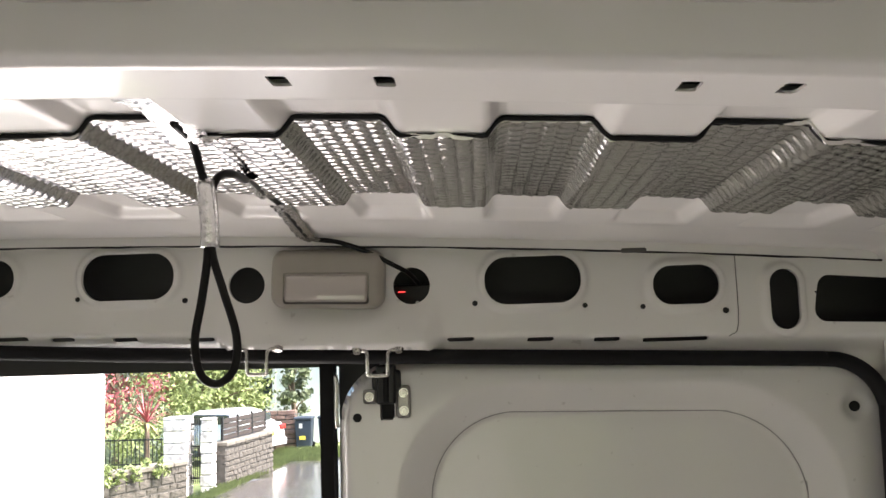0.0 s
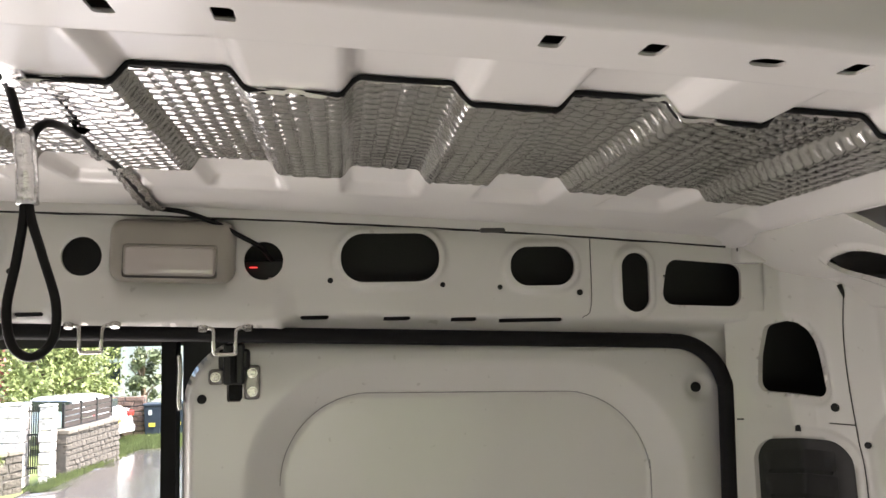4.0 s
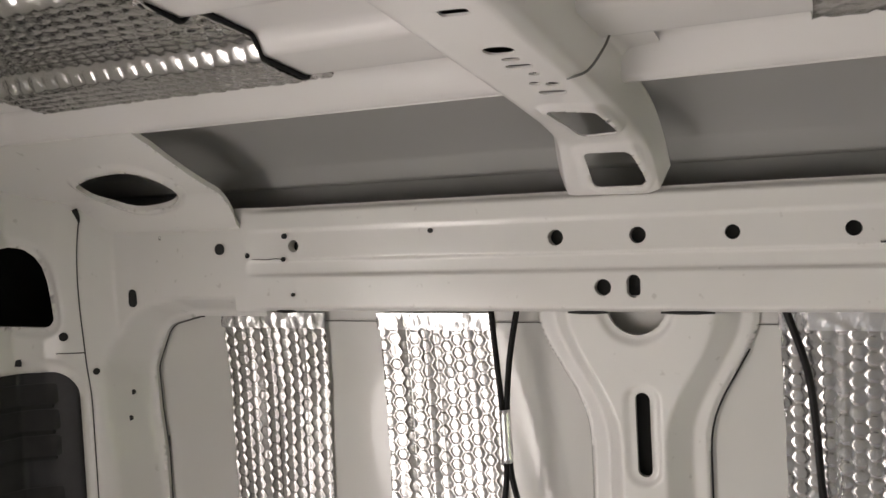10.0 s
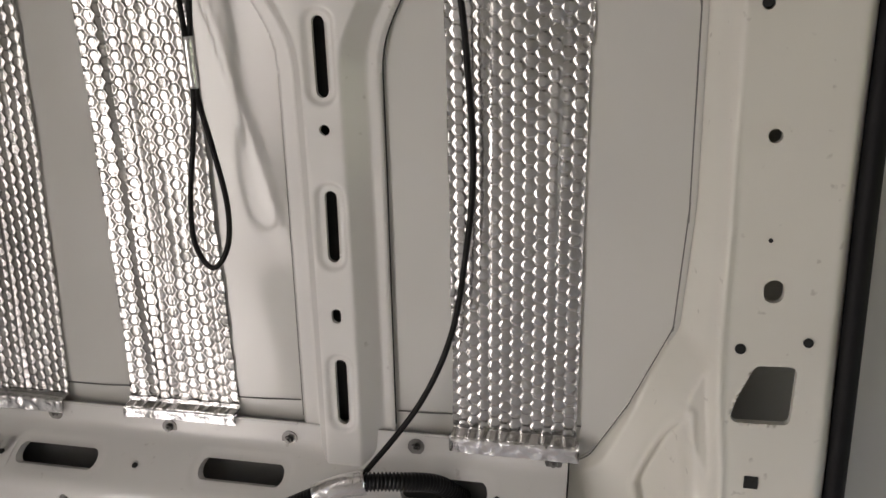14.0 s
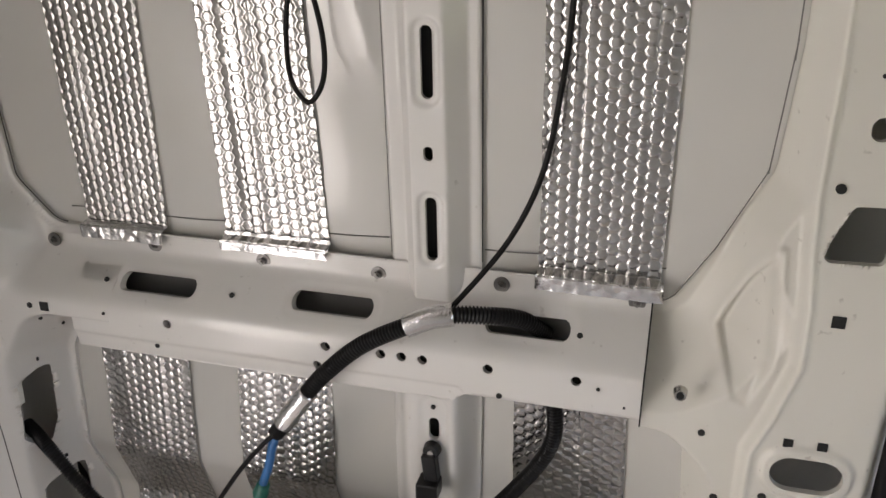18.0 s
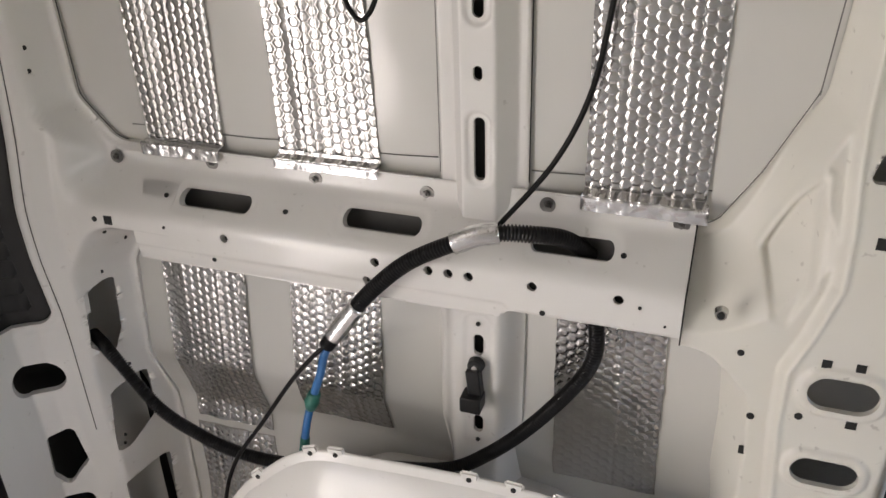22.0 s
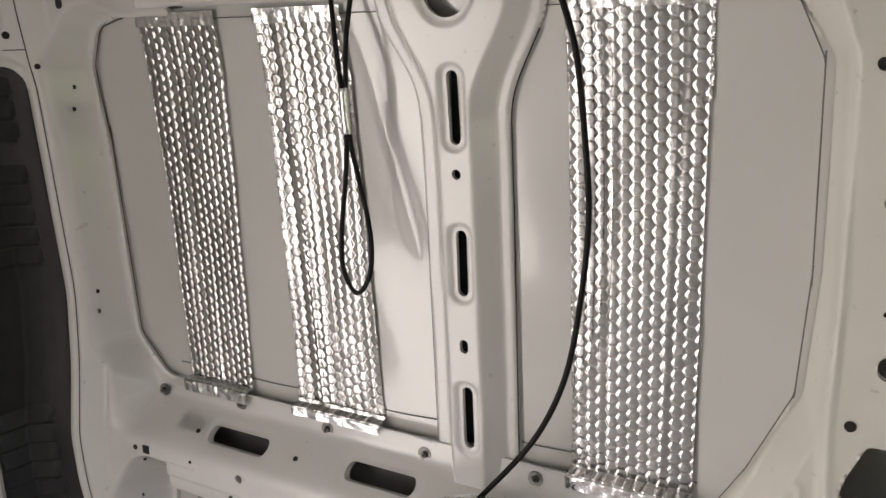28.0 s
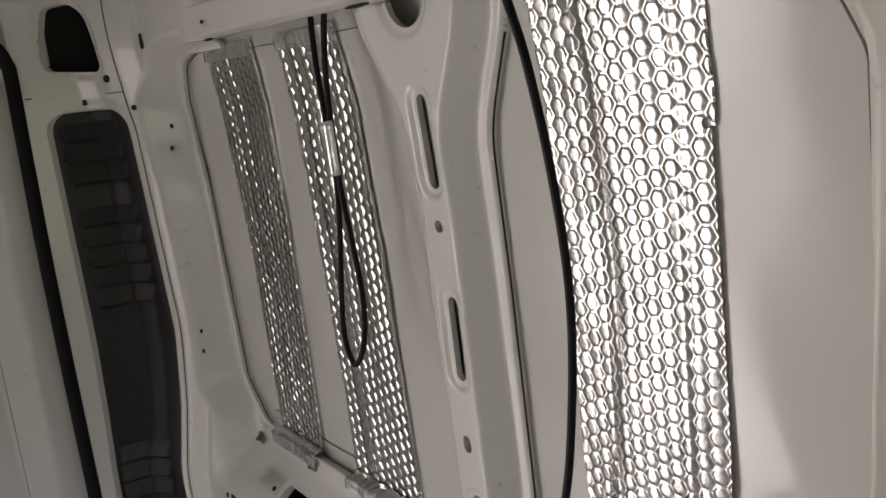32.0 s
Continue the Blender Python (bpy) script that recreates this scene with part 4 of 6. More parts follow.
tube("panel_seam", [on_pillar(0.0735 + 0.004 * float(smoothstep(1.80, 1.845, np.array(z))), z) for z in np.linspace(1.845, 0.70, 40)], 0.0007, JOINT, SIDE, n=2)
tube("panel_seam", [on_pillar(u, 1.689) for u in np.linspace(0.045, 0.073, 6)], 0.0007, JOINT, SIDE, n=2)
tube("panel_seam", [on_pillar(u, 1.692) for u in np.linspace(-0.082, -0.072, 3)], 0.0009, DARK, SIDE, n=2)
tube("panel_seam", [(0.8625, -0.9745, 1.846), (0.8665, -0.9745, 1.74)], 0.0011, DARK, SIDE, n=3)
tube("panel_seam", [(CX + 0.513, -0.0012, 1.925), (CX + 0.512, -0.0012, 1.84), (CX + 0.500, -0.0008, 1.825)], 0.0006, SEAM, REAR, n=4)
tube("panel_seam", [on_pillar(0.078, 1.842), on_pillar(0.0765, 1.850), on_pillar(0.074, 1.858)], [0.0008, 0.0026, 0.0034], DARK, SIDE, n=3)
# dark slits under the rail where the post's head ends
for u0_, u1_ in ((0.652, 0.690), (0.738, 0.785), (0.925, 0.955), (0.325, 0.350)):
    tube("joint_gap", [(0.8785, -u, 1.7362) for u in np.linspace(u0_, u1_, 4)], [0.0008, 0.0018, 0.0018, 0.0008], DARK, SIDE, n=2, sides=6)
# scuffs and dirt along the rail
for u0_, u1_, z_, r_ in ((0.296, 0.343, 1.7935, 0.0004), (0.915, 0.982, 1.7945, 0.0008), (0.965, 0.986, 1.7960, 0.0016)):
    tube("scuff", [(0.8658, -u, z_ + 0.0006 * math.sin(u * 400)) for u in np.linspace(u0_, u1_, 6)], r_, JOINT, SIDE, n=2, sides=6)
sheet("roof_flange", -0.64, 0.715, -0.0112, 0.0008, 0.003, lambda x, v: rbox(x, v, 0.0375, -0.0052, 0.677, 0.0058, 0.0), lambda x, v, n: np.stack([x, -0.0245 + n, header_top(x) + v], -1), ROOFPAINT, REAR, 0.0, flip=True)
tube("panel_seam", [(x, -0.0225, float(header_top(x)) - 0.0118 + 0.0009 * math.sin(x * 23) * math.sin(x * 61)) for x in np.linspace(-0.63, 0.72, 48)], 0.0014, DARK, REAR, n=2)
part("corner_tab", box(bmesh.new(), 0.738, 0.777, -0.022, 0.004, 1.8905, 1.9165, 0.0045, 3), PAINT, REAR, "bent corner tab", smooth=True)
tube("panel_seam", [(0.7365, -0.021, 1.9165), (0.7365, -0.021, 1.905)], 0.0009, DARK, REAR, curve=False)
for x_, w_ in ((0.421, 0.016),):
    part("joint_gap", box(bmesh.new(), x_ - w_, x_ + w_, -0.0262, -0.020, float(header_top(x_)) - 0.0135, float(header_top(x_)) - 0.0075, 0.002, 1), JOINT, REAR)


# plates inside the hollow ribs, coloured dark for the shade behind their holes
BELTIN = mat("rib_hollow_shade", (0.11, 0.11, 0.105), 0.5)
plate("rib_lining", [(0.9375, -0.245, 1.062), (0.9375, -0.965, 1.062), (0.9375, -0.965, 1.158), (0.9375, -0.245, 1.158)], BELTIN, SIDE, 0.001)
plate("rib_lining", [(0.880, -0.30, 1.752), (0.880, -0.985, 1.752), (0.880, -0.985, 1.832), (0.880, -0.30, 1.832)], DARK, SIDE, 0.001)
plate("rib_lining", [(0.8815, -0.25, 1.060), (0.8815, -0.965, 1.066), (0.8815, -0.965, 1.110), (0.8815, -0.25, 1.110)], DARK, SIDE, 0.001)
for z0, z1 in ((1.20, 1.30), (1.32, 1.36), (1.39, 1.49), (1.53, 1.56), (1.57, 1.67)):
    xa = float(x_skin((z0 + z1) / 2)) - 0.0045
    plate("rib_lining", [(xa, -0.700, z0), (xa, -0.732, z0), (xa, -0.732, z1), (xa, -0.700, z1)], CAVITY, SIDE, 0.001)
plate("rib_lining", [(0.945, -0.70, 0.80), (0.945, -0.732, 0.80), (0.945, -0.732, 1.0), (0.945, -0.70, 1.0)], CAVITY, SIDE, 0.001)

ZINC = mat("dull_zinc_bolt", (0.20, 0.195, 0.185), 0.38, 1.0, 0.2, 60, 0.2, 0, 300)


# ---- bolts with washers along the belt ----
def washer_bolt(P):
    th = empty("washer_bolt", "grey zinc bolt with a wide washer on white steel", "bolt", "bolts along the belt rail", at=P)
    b = bmesh.new()
    cyl(b, (0, 0, 0), (-0.0018, 0, 0), 0.0098, 0.0098, 20)
    part("washer", b, ZINC, th)
    b = bmesh.new()
    cyl(b, (-0.0018, 0, 0), (-0.0065, 0, 0), 0.0052, 0.0046, 6)
    part("bolt_head", b, ZINC, th)
    b = bmesh.new()
    cyl(b, (-0.0065, 0, 0), (-0.0095, 0, 0), 0.0026, 0.0022, 10)
    part("stud", b, ZINC, th)
    return th


_first = washer_bolt((0.9345, -0.177, 1.172))
_first.location.x = 0.930
for a, z in ((0.331, 1.178), (0.488, 1.173), (0.644, 1.173), (0.799, 1.178), (0.957, 1.175)):
    copy_thing(_first, pose(0.9355, -a, z))


# ---- foil insulation ----
def bubbles(p, q, h=0.0011, pitch=0.0142):
    """Flat-topped hexagonal air cells, each a little tilted and of its own height."""
    w = pitch * 0.866
    best = np.full(p.shape, 1e9)
    ci, ki, dp, dq = (np.zeros(p.shape) for _ in range(4))
    for dc in (0, 1):
        c = np.floor(p / w) + dc
        qq = q - np.mod(c, 2) * pitch / 2
        k = np.round(qq / pitch)
        a, b = p - c * w, qq - k * pitch
        d = np.hypot(a, b)
        nearer = d < best
        best = np.where(nearer, d, best)
        ci, ki, dp, dq = np.where(nearer, c, ci), np.where(nearer, k, ki), np.where(nearer, a, dp), np.where(nearer, b, dq)
    hexa = np.maximum(np.abs(dq), np.abs(dp) * 0.866 + np.abs(dq) * 0.5) / (pitch / 2)
    r1, r2, r3 = (np.mod(np.sin(ci * a + ki * b) * 43758.5453, 1.0) for a, b in ((12.9898, 78.233), (39.346, 11.135), (73.156, 52.235)))
    top = smoothstep(0.98, 0.70, 0.6 * hexa + 0.4 * best / (pitch / 2))
    return h * (0.75 + 0.4 * r3) * (0.85 * top + 0.2 * np.clip(1 - hexa ** 2, 0, 1)) + top * ((r1 - 0.5) * 0.08 * dp + (r2 - 0.5) * 0.08 * dq)


def facets(p, q, seed, width, amount, gap=0.03):
    """Long folds: the sheet lies in flat lanes that meet in sharp creases."""
    r = np.random.RandomState(seed + 100)
    knots = [-width / 2]
    while knots[-1] < width / 2:
        knots.append(knots[-1] + gap * r.uniform(0.45, 1.5))
    hs = r.uniform(-1, 1, len(knots)) * amount
    hs2 = r.uniform(-1, 1, len(knots)) * amount
    sway = 0.5 + 0.5 * np.sin(q * r.uniform(3, 7) + r.uniform(0, 6))
    drift = 0.003 * np.sin(q * 5.0 + seed)
    out = np.interp(p + drift, knots, hs) * sway + np.interp(p + drift, knots, hs2) * (1 - sway)
    for k in knots[1:-1]:
        if r.rand() < 0.6:
            out += amount * r.uniform(-0.8, 1.0) * np.exp(-((p + drift - k) / 0.0014) ** 2)
    return out


def wrinkles(p, q, seed, amount):
    rng = np.random.RandomState(seed)
    out = np.zeros(p.shape)
    for _ in range(3):
        c, w, k = rng.uniform(-0.07, 0.07), rng.uniform(0.002, 0.006), rng.uniform(-0.02, 0.02)
        out += rng.choice([-1, 1]) * amount * 0.6 * np.exp(-((p - c - k * q) / w) ** 2)
    for _ in range(4):
        out += amount * 0.35 * np.sin(q * rng.uniform(8, 30) + p * rng.uniform(-60, 60) + rng.uniform(0, 6))
    return out


def strip(top, bottom, seed, label, wr=0.0012, notch=None, group="foil strips on the side wall", tape=True, below=None, curl=0.0):
    """A strip of bubble foil hung on the skin: (left, right, height) of its upper and lower edge, left and right being distances to the front."""
    (a0, a1, zt), (b0, b1, zb) = top, bottom
    W, L = abs(a1 - a0), zt - zb
    th = empty("insulation_strip", label, "insulation", group, at=(float(x_skin(zb)), -(b0 + b1) / 2, zb))

    def m(p, q, n):
        f, g = (p + W / 2) / W, q / L
        u = (a0 + (a1 - a0) * f) * (1 - g) + (b0 + (b1 - b0) * f) * g
        z = zt - q
        endz = smoothstep(0.012, 0.004, q) + smoothstep(L - 0.012, L - 0.004, q)
        h = 0.0035 + bubbles(p, q) * (1 - 0.8 * np.clip(endz, 0, 1)) + wrinkles(p, q, seed, wr) + facets(p, q, seed, W, 0.0013)
        x = skin_at(u, z) - h + curl * (f - 0.5) * g
        x = np.where(z < 1.20, np.minimum(x, 0.934 - h), x) if zb > 1.0 else x
        return np.stack([x + n - th.location.x, -u - th.location.y, z - th.location.z], -1)

    def reg(p, q):
        edge = 0.0005 * np.sin(q * 40 + seed) + 0.0004 * np.sin(q * 130)
        d = np.maximum(np.abs(p) - W / 2 + 0.001 + edge, np.abs(q - L / 2) - L / 2 + 0.001 + 0.001 * np.sin(p * 120 + seed))
        return cut(d, *(notch(p, q, W) if notch else ()))
    sheet("foil", -W / 2, W / 2, 0, L, 0.0014 if zb > 1.0 else 0.0017, reg, m, FOIL, th, 0.003)
    if tape:
        for q0 in ((0.0, 0.018), (L - 0.016, L + 0.004)):
            def tm(p, q, n, q0=q0):
                P = m(p, np.clip(q, 0, L), n)
                P[:, 0] -= 0.0022 + 0.0006 * np.sin(p * 210 + seed) * np.sin(q * 260 + p * 40)
                P[:, 2] -= np.clip(q - L, 0, 1)
                return P
            sheet("foil_tape", -W / 2 - 0.002, W / 2 + 0.002, q0[0], q0[1], 0.003, lambda p, q, q0=q0: rbox(p, q, 0, (q0[0] + q0[1]) / 2, W / 2 + 0.001, (q0[1] - q0[0]) / 2, 0.001), tm, TAPE, th, 0.001, "crinkled foil tape")
    return th


strip((0.222, 0.364, 1.732), (0.225, 0.347, 1.186), 3, "silver bubble foil strip taped to the white side wall")
strip((0.430, 0.561, 1.732), (0.433, 0.578, 1.190), 8, "silver bubble foil strip with a hanging cable beside it", 0.0010)
strip((0.836, 0.985, 1.736), (0.840, 0.984, 1.184), 15, "wide silver bubble foil strip with long creases and a notched edge", 0.0009,
      notch=lambda p, q, W: (poly(p, q, [(W / 2 - 0.004, 0.108), (W / 2 + 0.02, 0.102), (W / 2 + 0.02, 0.60), (W / 2 - 0.004, 0.60)]), disc(p, q, W / 2 - 0.008, 0.106, 0.0035)))
strip((0.200, 0.345, 1.05), (0.178, 0.326, 0.655), 21, "silver bubble foil strip folded over a body crease", 0.0012, tape=False, group="foil strips below the belt")
strip((0.172, 0.326, 0.640), (0.165, 0.32, 0.38), 22, "short silver bubble foil strip low on the wall", 0.0012, tape=False, group="foil strips below the belt")
strip((0.420, 0.564, 1.05), (0.404, 0.556, 0.727), 23, "silver bubble foil strip behind a hanging hose", 0.0012, tape=False, group="foil strips below the belt")
strip((0.812, 0.957, 1.05), (0.819, 0.967, 0.728), 24, "silver bubble foil strip behind a black conduit", 0.0012, tape=False, group="foil strips below the belt")


def roof_foil(x0, x1, y0, y1, seed, label, step=0.002):
    th = empty("insulation_sheet", label, "insulation", "foil on the roof", at=((x0 + x1) / 2, (y0 + y1) / 2, 1.95))

    def m(x, y, n):
        h = 0.0035 + bubbles(x, y, 0.0015) + 0.5 * wrinkles(x * 0.2, y, seed, 0.0008) + facets(x, y, seed, 1.5, 0.0011, 0.036)
        return np.stack([x - th.location.x, y - th.location.y, roof_z(x, y) - h - n - 1.95], -1)
    sheet("foil", x0, x1, y0, y1, step, lambda x, y: rbox(x, y, (x0 + x1) / 2, (y0 + y1) / 2, (x1 - x0) / 2 - 0.003, (y1 - y0) / 2 - 0.004 + 0.003 * np.sin(x * 37) * np.sin(x * 11), 0.002), m, FOIL, th, -0.003)
    # cut edge of the bubble layer
    tube("cut_edge", [(x - th.location.x, y0 + 0.004 - th.location.y, float(roof_z(np.array(x), np.array(y0))) - 0.002 - 1.95) for x in np.arange(x0 + 0.006, x1, 0.006)], 0.0020, RUBBER, th, "dark cut edge", 6, 2)
    return th


roof_foil(-0.62, 0.703, -0.513, -0.225, 5, "silver bubble foil sheet stuck on the ribbed roof")
roof_foil(-0.62, 0.68, -1.50, -0.862, 6, "silver bubble foil sheet on the roof ahead of the cross rib", 0.004)

# ---- rear header fittings ----
LAMP = empty("interior_lamp", "beige plastic interior lamp with a clear ribbed lens", "lamp", at=(0.0395, -0.004, 1.912))
_b = box(bmesh.new(), -0.072, 0.072, -0.027, 0.012, -0.037, 0.037, 0.0165, 5)
_lamp = part("lamp_housing", _b, LAMPBODY, LAMP, smooth=True)
LAMP.rotation_euler.y = -SLANT * 0.8
LENS = bpy.data.materials.new("frosted_lens")
LENS.use_nodes = True
_p = LENS.node_tree.nodes["Principled BSDF"]
_p.inputs["Base Color"].default_value = (0.46, 0.42, 0.39, 1)
_p.inputs["Roughness"].default_value = 0.09
_p.inputs["Coat Weight"].default_value = 1.0
_b = box(bmesh.new(), -0.0535, 0.0535, -0.0275, -0.024, -0.0325, 0.0065, 0.004, 2)
part("lens_recess", _b, mat("lamp_recess", (0.10, 0.09, 0.08), 0.5), LAMP, "dark gap round the lens")
_b = box(bmesh.new(), -0.0515, 0.0515, -0.030, -0.0255, -0.0300, 0.0040, 0.0042, 3)
_lens = part("lens", _b, LENS, LAMP, "clear frosted lens", smooth=True)


def striker(x, z):
    th = empty("door_striker", "zinc-plated U-shaped striker loop under the rear header", "striker", "door strikers", at=(x, -0.014, z))
    for s in (-1, 1):
        tube("rod", [(s * 0.021, -0.004, 0.004), (s * 0.0165, -0.006, 0.004), (s * 0.0132, -0.009, 0.000), (s * 0.0125, -0.010, -0.012), (s * 0.0122, -0.009, -0.023)], 0.0024, STEEL, th, sides=8, n=6)
        b = bmesh.new()
        cyl(b, (s * 0.026, -0.004, 0.006), (s * 0.026, -0.006, 0.0015), 0.0065, 0.005, 14)
        part("screw", b, STEEL, th)
    tube("cross_rod", [(-0.0122, -0.009, -0.023), (-0.0108, -0.007, -0.0262), (0, -0.007, -0.0268), (0.0108, -0.007, -0.0262), (0.0122, -0.009, -0.023)], 0.0024, STEEL, th, sides=8, n=6)
    return th


striker(-0.050, 1.8225)
striker(0.1005, 1.8165)

DULL = mat("dull_plated_steel", (0.40, 0.39, 0.37), 0.4, 1.0, 0.2, 60, 0.15, 0, 300)
LATCH = empty("door_latch", "black door latch with two zinc-plated screw plates", "latch", at=(0.1035, 0.044, 1.757))
_b = box(bmesh.new(), -0.0125, 0.0125, -0.012, 0.004, -0.006, 0.045, 0.003, 2)
box(_b, -0.019, 0.019, -0.008, 0.004, 0.012, 0.038, 0.004, 2)
part("latch_body", _b, PLASTIC, LATCH)
for s, h in ((-1, (0.004,)), (1, (0.008, -0.015))):
    b = box(bmesh.new(), min(s * 0.012, s * 0.031), max(s * 0.012, s * 0.031), -0.004, 0.0, min(h) - 0.0095, max(h) + 0.0095, 0.004, 2)
    plate_ = part("screw_plate", b, DULL, LATCH)
    for k in h:
        b = bmesh.new()
        cyl(b, (s * 0.0225, -0.004, k), (s * 0.0225, -0.0062, k), 0.0062, 0.0062, 16)
        cyl(b, (s * 0.0225, -0.0062, k), (s * 0.0225, -0.0088, k), 0.0045, 0.0038, 14)
        part("screw", b, STEEL, plate_)
part("latch_hook", box(bmesh.new(), -0.004, 0.004, -0.016, -0.006, -0.004, 0.036, 0.002, 2), RUBBER, LATCH)
tube("door_edge_strip", [(0.036, 0.045, 1.79), (0.038, 0.044, 1.775), (0.037, 0.044, 1.735), (0.038, 0.045, 1.722)], 0.0028, STEEL, DOOR, "worn metal edge", 8, 6)


# ---- louvred cover in the rear pillar ----
VENT = empty("vent_cover", "black moulded plastic louvred cover in the rear pillar", "vent cover", at=(0.80, -0.02, 1.29))


def vent_map(u, z, n, lift=0.0):
    x = x_frame(z) + (0.872 - x_frame(z)) * smoothstep(-0.03, -0.085, u) + np.interp(u, PU, PX) + 0.009
    y = np.interp(u, PU, PY) + 0.010
    return np.stack([x - lift * 0.8 + n - 0.80, y - lift * 0.6 + n + 0.02, z - 1.29], -1)


sheet("louvre_panel", -0.075, 0.070, 0.900, 1.675, 0.006, lambda u, z: rbox(u, z, -0.003, 1.29, 0.070, 0.383, 0.03), vent_map, PLASTIC, VENT, 0.004)
for k in (0, 1, 2, 4, 5, 6, 7, 8, 16, 17, 18, 19, 20, 21, 22):
    zt = 1.652 - 0.0312 * k

    def slat_map(u, z, n, zt=zt):
        ph = np.clip((zt - z) / 0.024, 0, 1)
        end = smoothstep(-0.056, -0.048, u) * smoothstep(0.042, 0.034, u)
        return vent_map(u, z, n, 0.0005 + 0.0065 * ph * end)
    sheet("louvre_slat", -0.056, 0.042, zt - 0.024, zt, 0.004, lambda u, z, zt=zt: rbox(u, z, -0.007, zt - 0.012, 0.048, 0.012, 0.003), slat_map, PLASTIC, VENT, 0.003)
    # dark strip on the panel, painting the shade under the slat
    sheet("slot", -0.052, 0.038, zt - 0.0305, zt - 0.0235, 0.0035, lambda u, z, zt=zt: rbox(u, z, -0.007, zt - 0.027, 0.043, 0.003, 0.002), lambda u, z, n: vent_map(u, z, n, 0.0012), DARK, VENT, 0.001, "dark strip for the shade of an air slot")

# ---- cables ----
def cable(name, pts, r, label, material=CABLE, category="cable", **k):
    P = Vector(pts[0])
    th = tube(name, [tuple(Vector(p) - P) for p in pts], r, material, None, "", **k)
    th.location = P
    return tagged(th, label, category)


CLOOP = empty("hanging_cable", "black cable loop hanging below the top rail with a foil-taped splice", "cable", at=(0.885, -0.585, 1.74))


def rel(pts, o):
    return [(p[0] - o[0], p[1] - o[1], p[2] - o[2]) for p in pts]


_o = (0.885, -0.585, 1.74)
tube("cable", rel([(0.892, -0.570, 1.760), (0.887, -0.572, 1.735), (0.884, -0.577, 1.69), (0.884, -0.5815, 1.640), (0.885, -0.5835, 1.60), (0.886, -0.5835, 1.575), (0.885, -0.579, 1.53), (0.882, -0.572, 1.47), (0.877, -0.576, 1.425), (0.874, -0.5955, 1.401),
                   (0.877, -0.613, 1.425), (0.882, -0.6135, 1.47), (0.885, -0.600, 1.53), (0.887, -0.5885, 1.575), (0.888, -0.587, 1.60), (0.887, -0.5855, 1.640), (0.886, -0.590, 1.69), (0.887, -0.598, 1.735), (0.892, -0.602, 1.760)], _o), 0.0030, CABLE, CLOOP, n=10)
tube("foil_sleeve", rel([(0.8845, -0.5835, 1.640), (0.8848, -0.5845, 1.615), (0.8855, -0.5855, 1.588)], _o), 0.0055, TAPE, CLOOP, "foil tape sleeve", 10, 6)

cable("speaker_cable", [(0.900, -0.836, 1.765), (0.890, -0.841, 1.742), (0.893, -0.859, 1.680), (0.903, -0.866, 1.597), (0.908, -0.870, 1.51), (0.910, -0.862, 1.42), (0.908, -0.846, 1.328), (0.904, -0.811, 1.247), (0.882, -0.757, 1.175), (0.872, -0.742, 1.160)], 0.0034,
      "thin black cable running down over a foil strip", n=14)

BC = empty("belt_conduit", "black ribbed conduit with foil tape bands lying over the belt rail", "conduit", at=(0.85, -0.65, 1.12))
_o = (0.85, -0.65, 1.12)
_path = [(0.930, -0.856, 1.120), (0.905, -0.83, 1.150), (0.880, -0.795, 1.164), (0.866, -0.751, 1.166), (0.856, -0.713, 1.155), (0.850, -0.652, 1.122), (0.846, -0.606, 1.080), (0.843, -0.578, 1.046), (0.841, -0.556, 1.014), (0.840, -0.532, 0.980)]
tube("conduit", rel(_path, _o), 0.0108, CONDUIT, BC, sides=14, ribs=0.0022, pitch=0.0042)
tube("foil_band", rel([(0.868, -0.757, 1.1665), (0.861, -0.733, 1.163), (0.856, -0.713, 1.155), (0.8545, -0.705, 1.1515)], _o), 0.0135, TAPE, BC, "crinkled foil tape band", 14, 6)
tube("foil_band", rel([(0.8432, -0.580, 1.0485), (0.842, -0.566, 1.029), (0.841, -0.552, 1.009), (0.8405, -0.543, 0.996)], _o), 0.0128, TAPE, BC, "foil tape band", 14, 6)
tube("hose", rel([(0.841, -0.538, 0.99), (0.840, -0.526, 0.962), (0.839, -0.518, 0.930), (0.838, -0.503, 0.887), (0.836, -0.490, 0.84), (0.834, -0.480, 0.78), (0.832, -0.476, 0.70)], _o), 0.0058, BLUE, BC, "blue plastic hose", 12, 8)
tube("green_tape", rel([(0.838, -0.507, 0.897), (0.838, -0.501, 0.880), (0.8375, -0.498, 0.868)], _o), [0.0085, 0.011, 0.0075], GREEN, BC, "knotted green tape", 10, 5)
tube("green_tape", rel([(0.8355, -0.485, 0.815), (0.8345, -0.481, 0.785), (0.833, -0.478, 0.74)], _o), [0.0068, 0.0078, 0.0062], GREEN, BC, "green tape", 10, 5)
cable("thin_cable", [(0.840, -0.540, 0.988), (0.834, -0.516, 0.965), (0.830, -0.479, 0.918), (0.829, -0.425, 0.835), (0.829, -0.366, 0.744), (0.831, -0.333, 0.655), (0.84, -0.315, 0.55), (0.85, -0.31, 0.3), (0.86, -0.31, 0.0)], 0.0032, "thin black cable leaving the taped conduit", n=12)
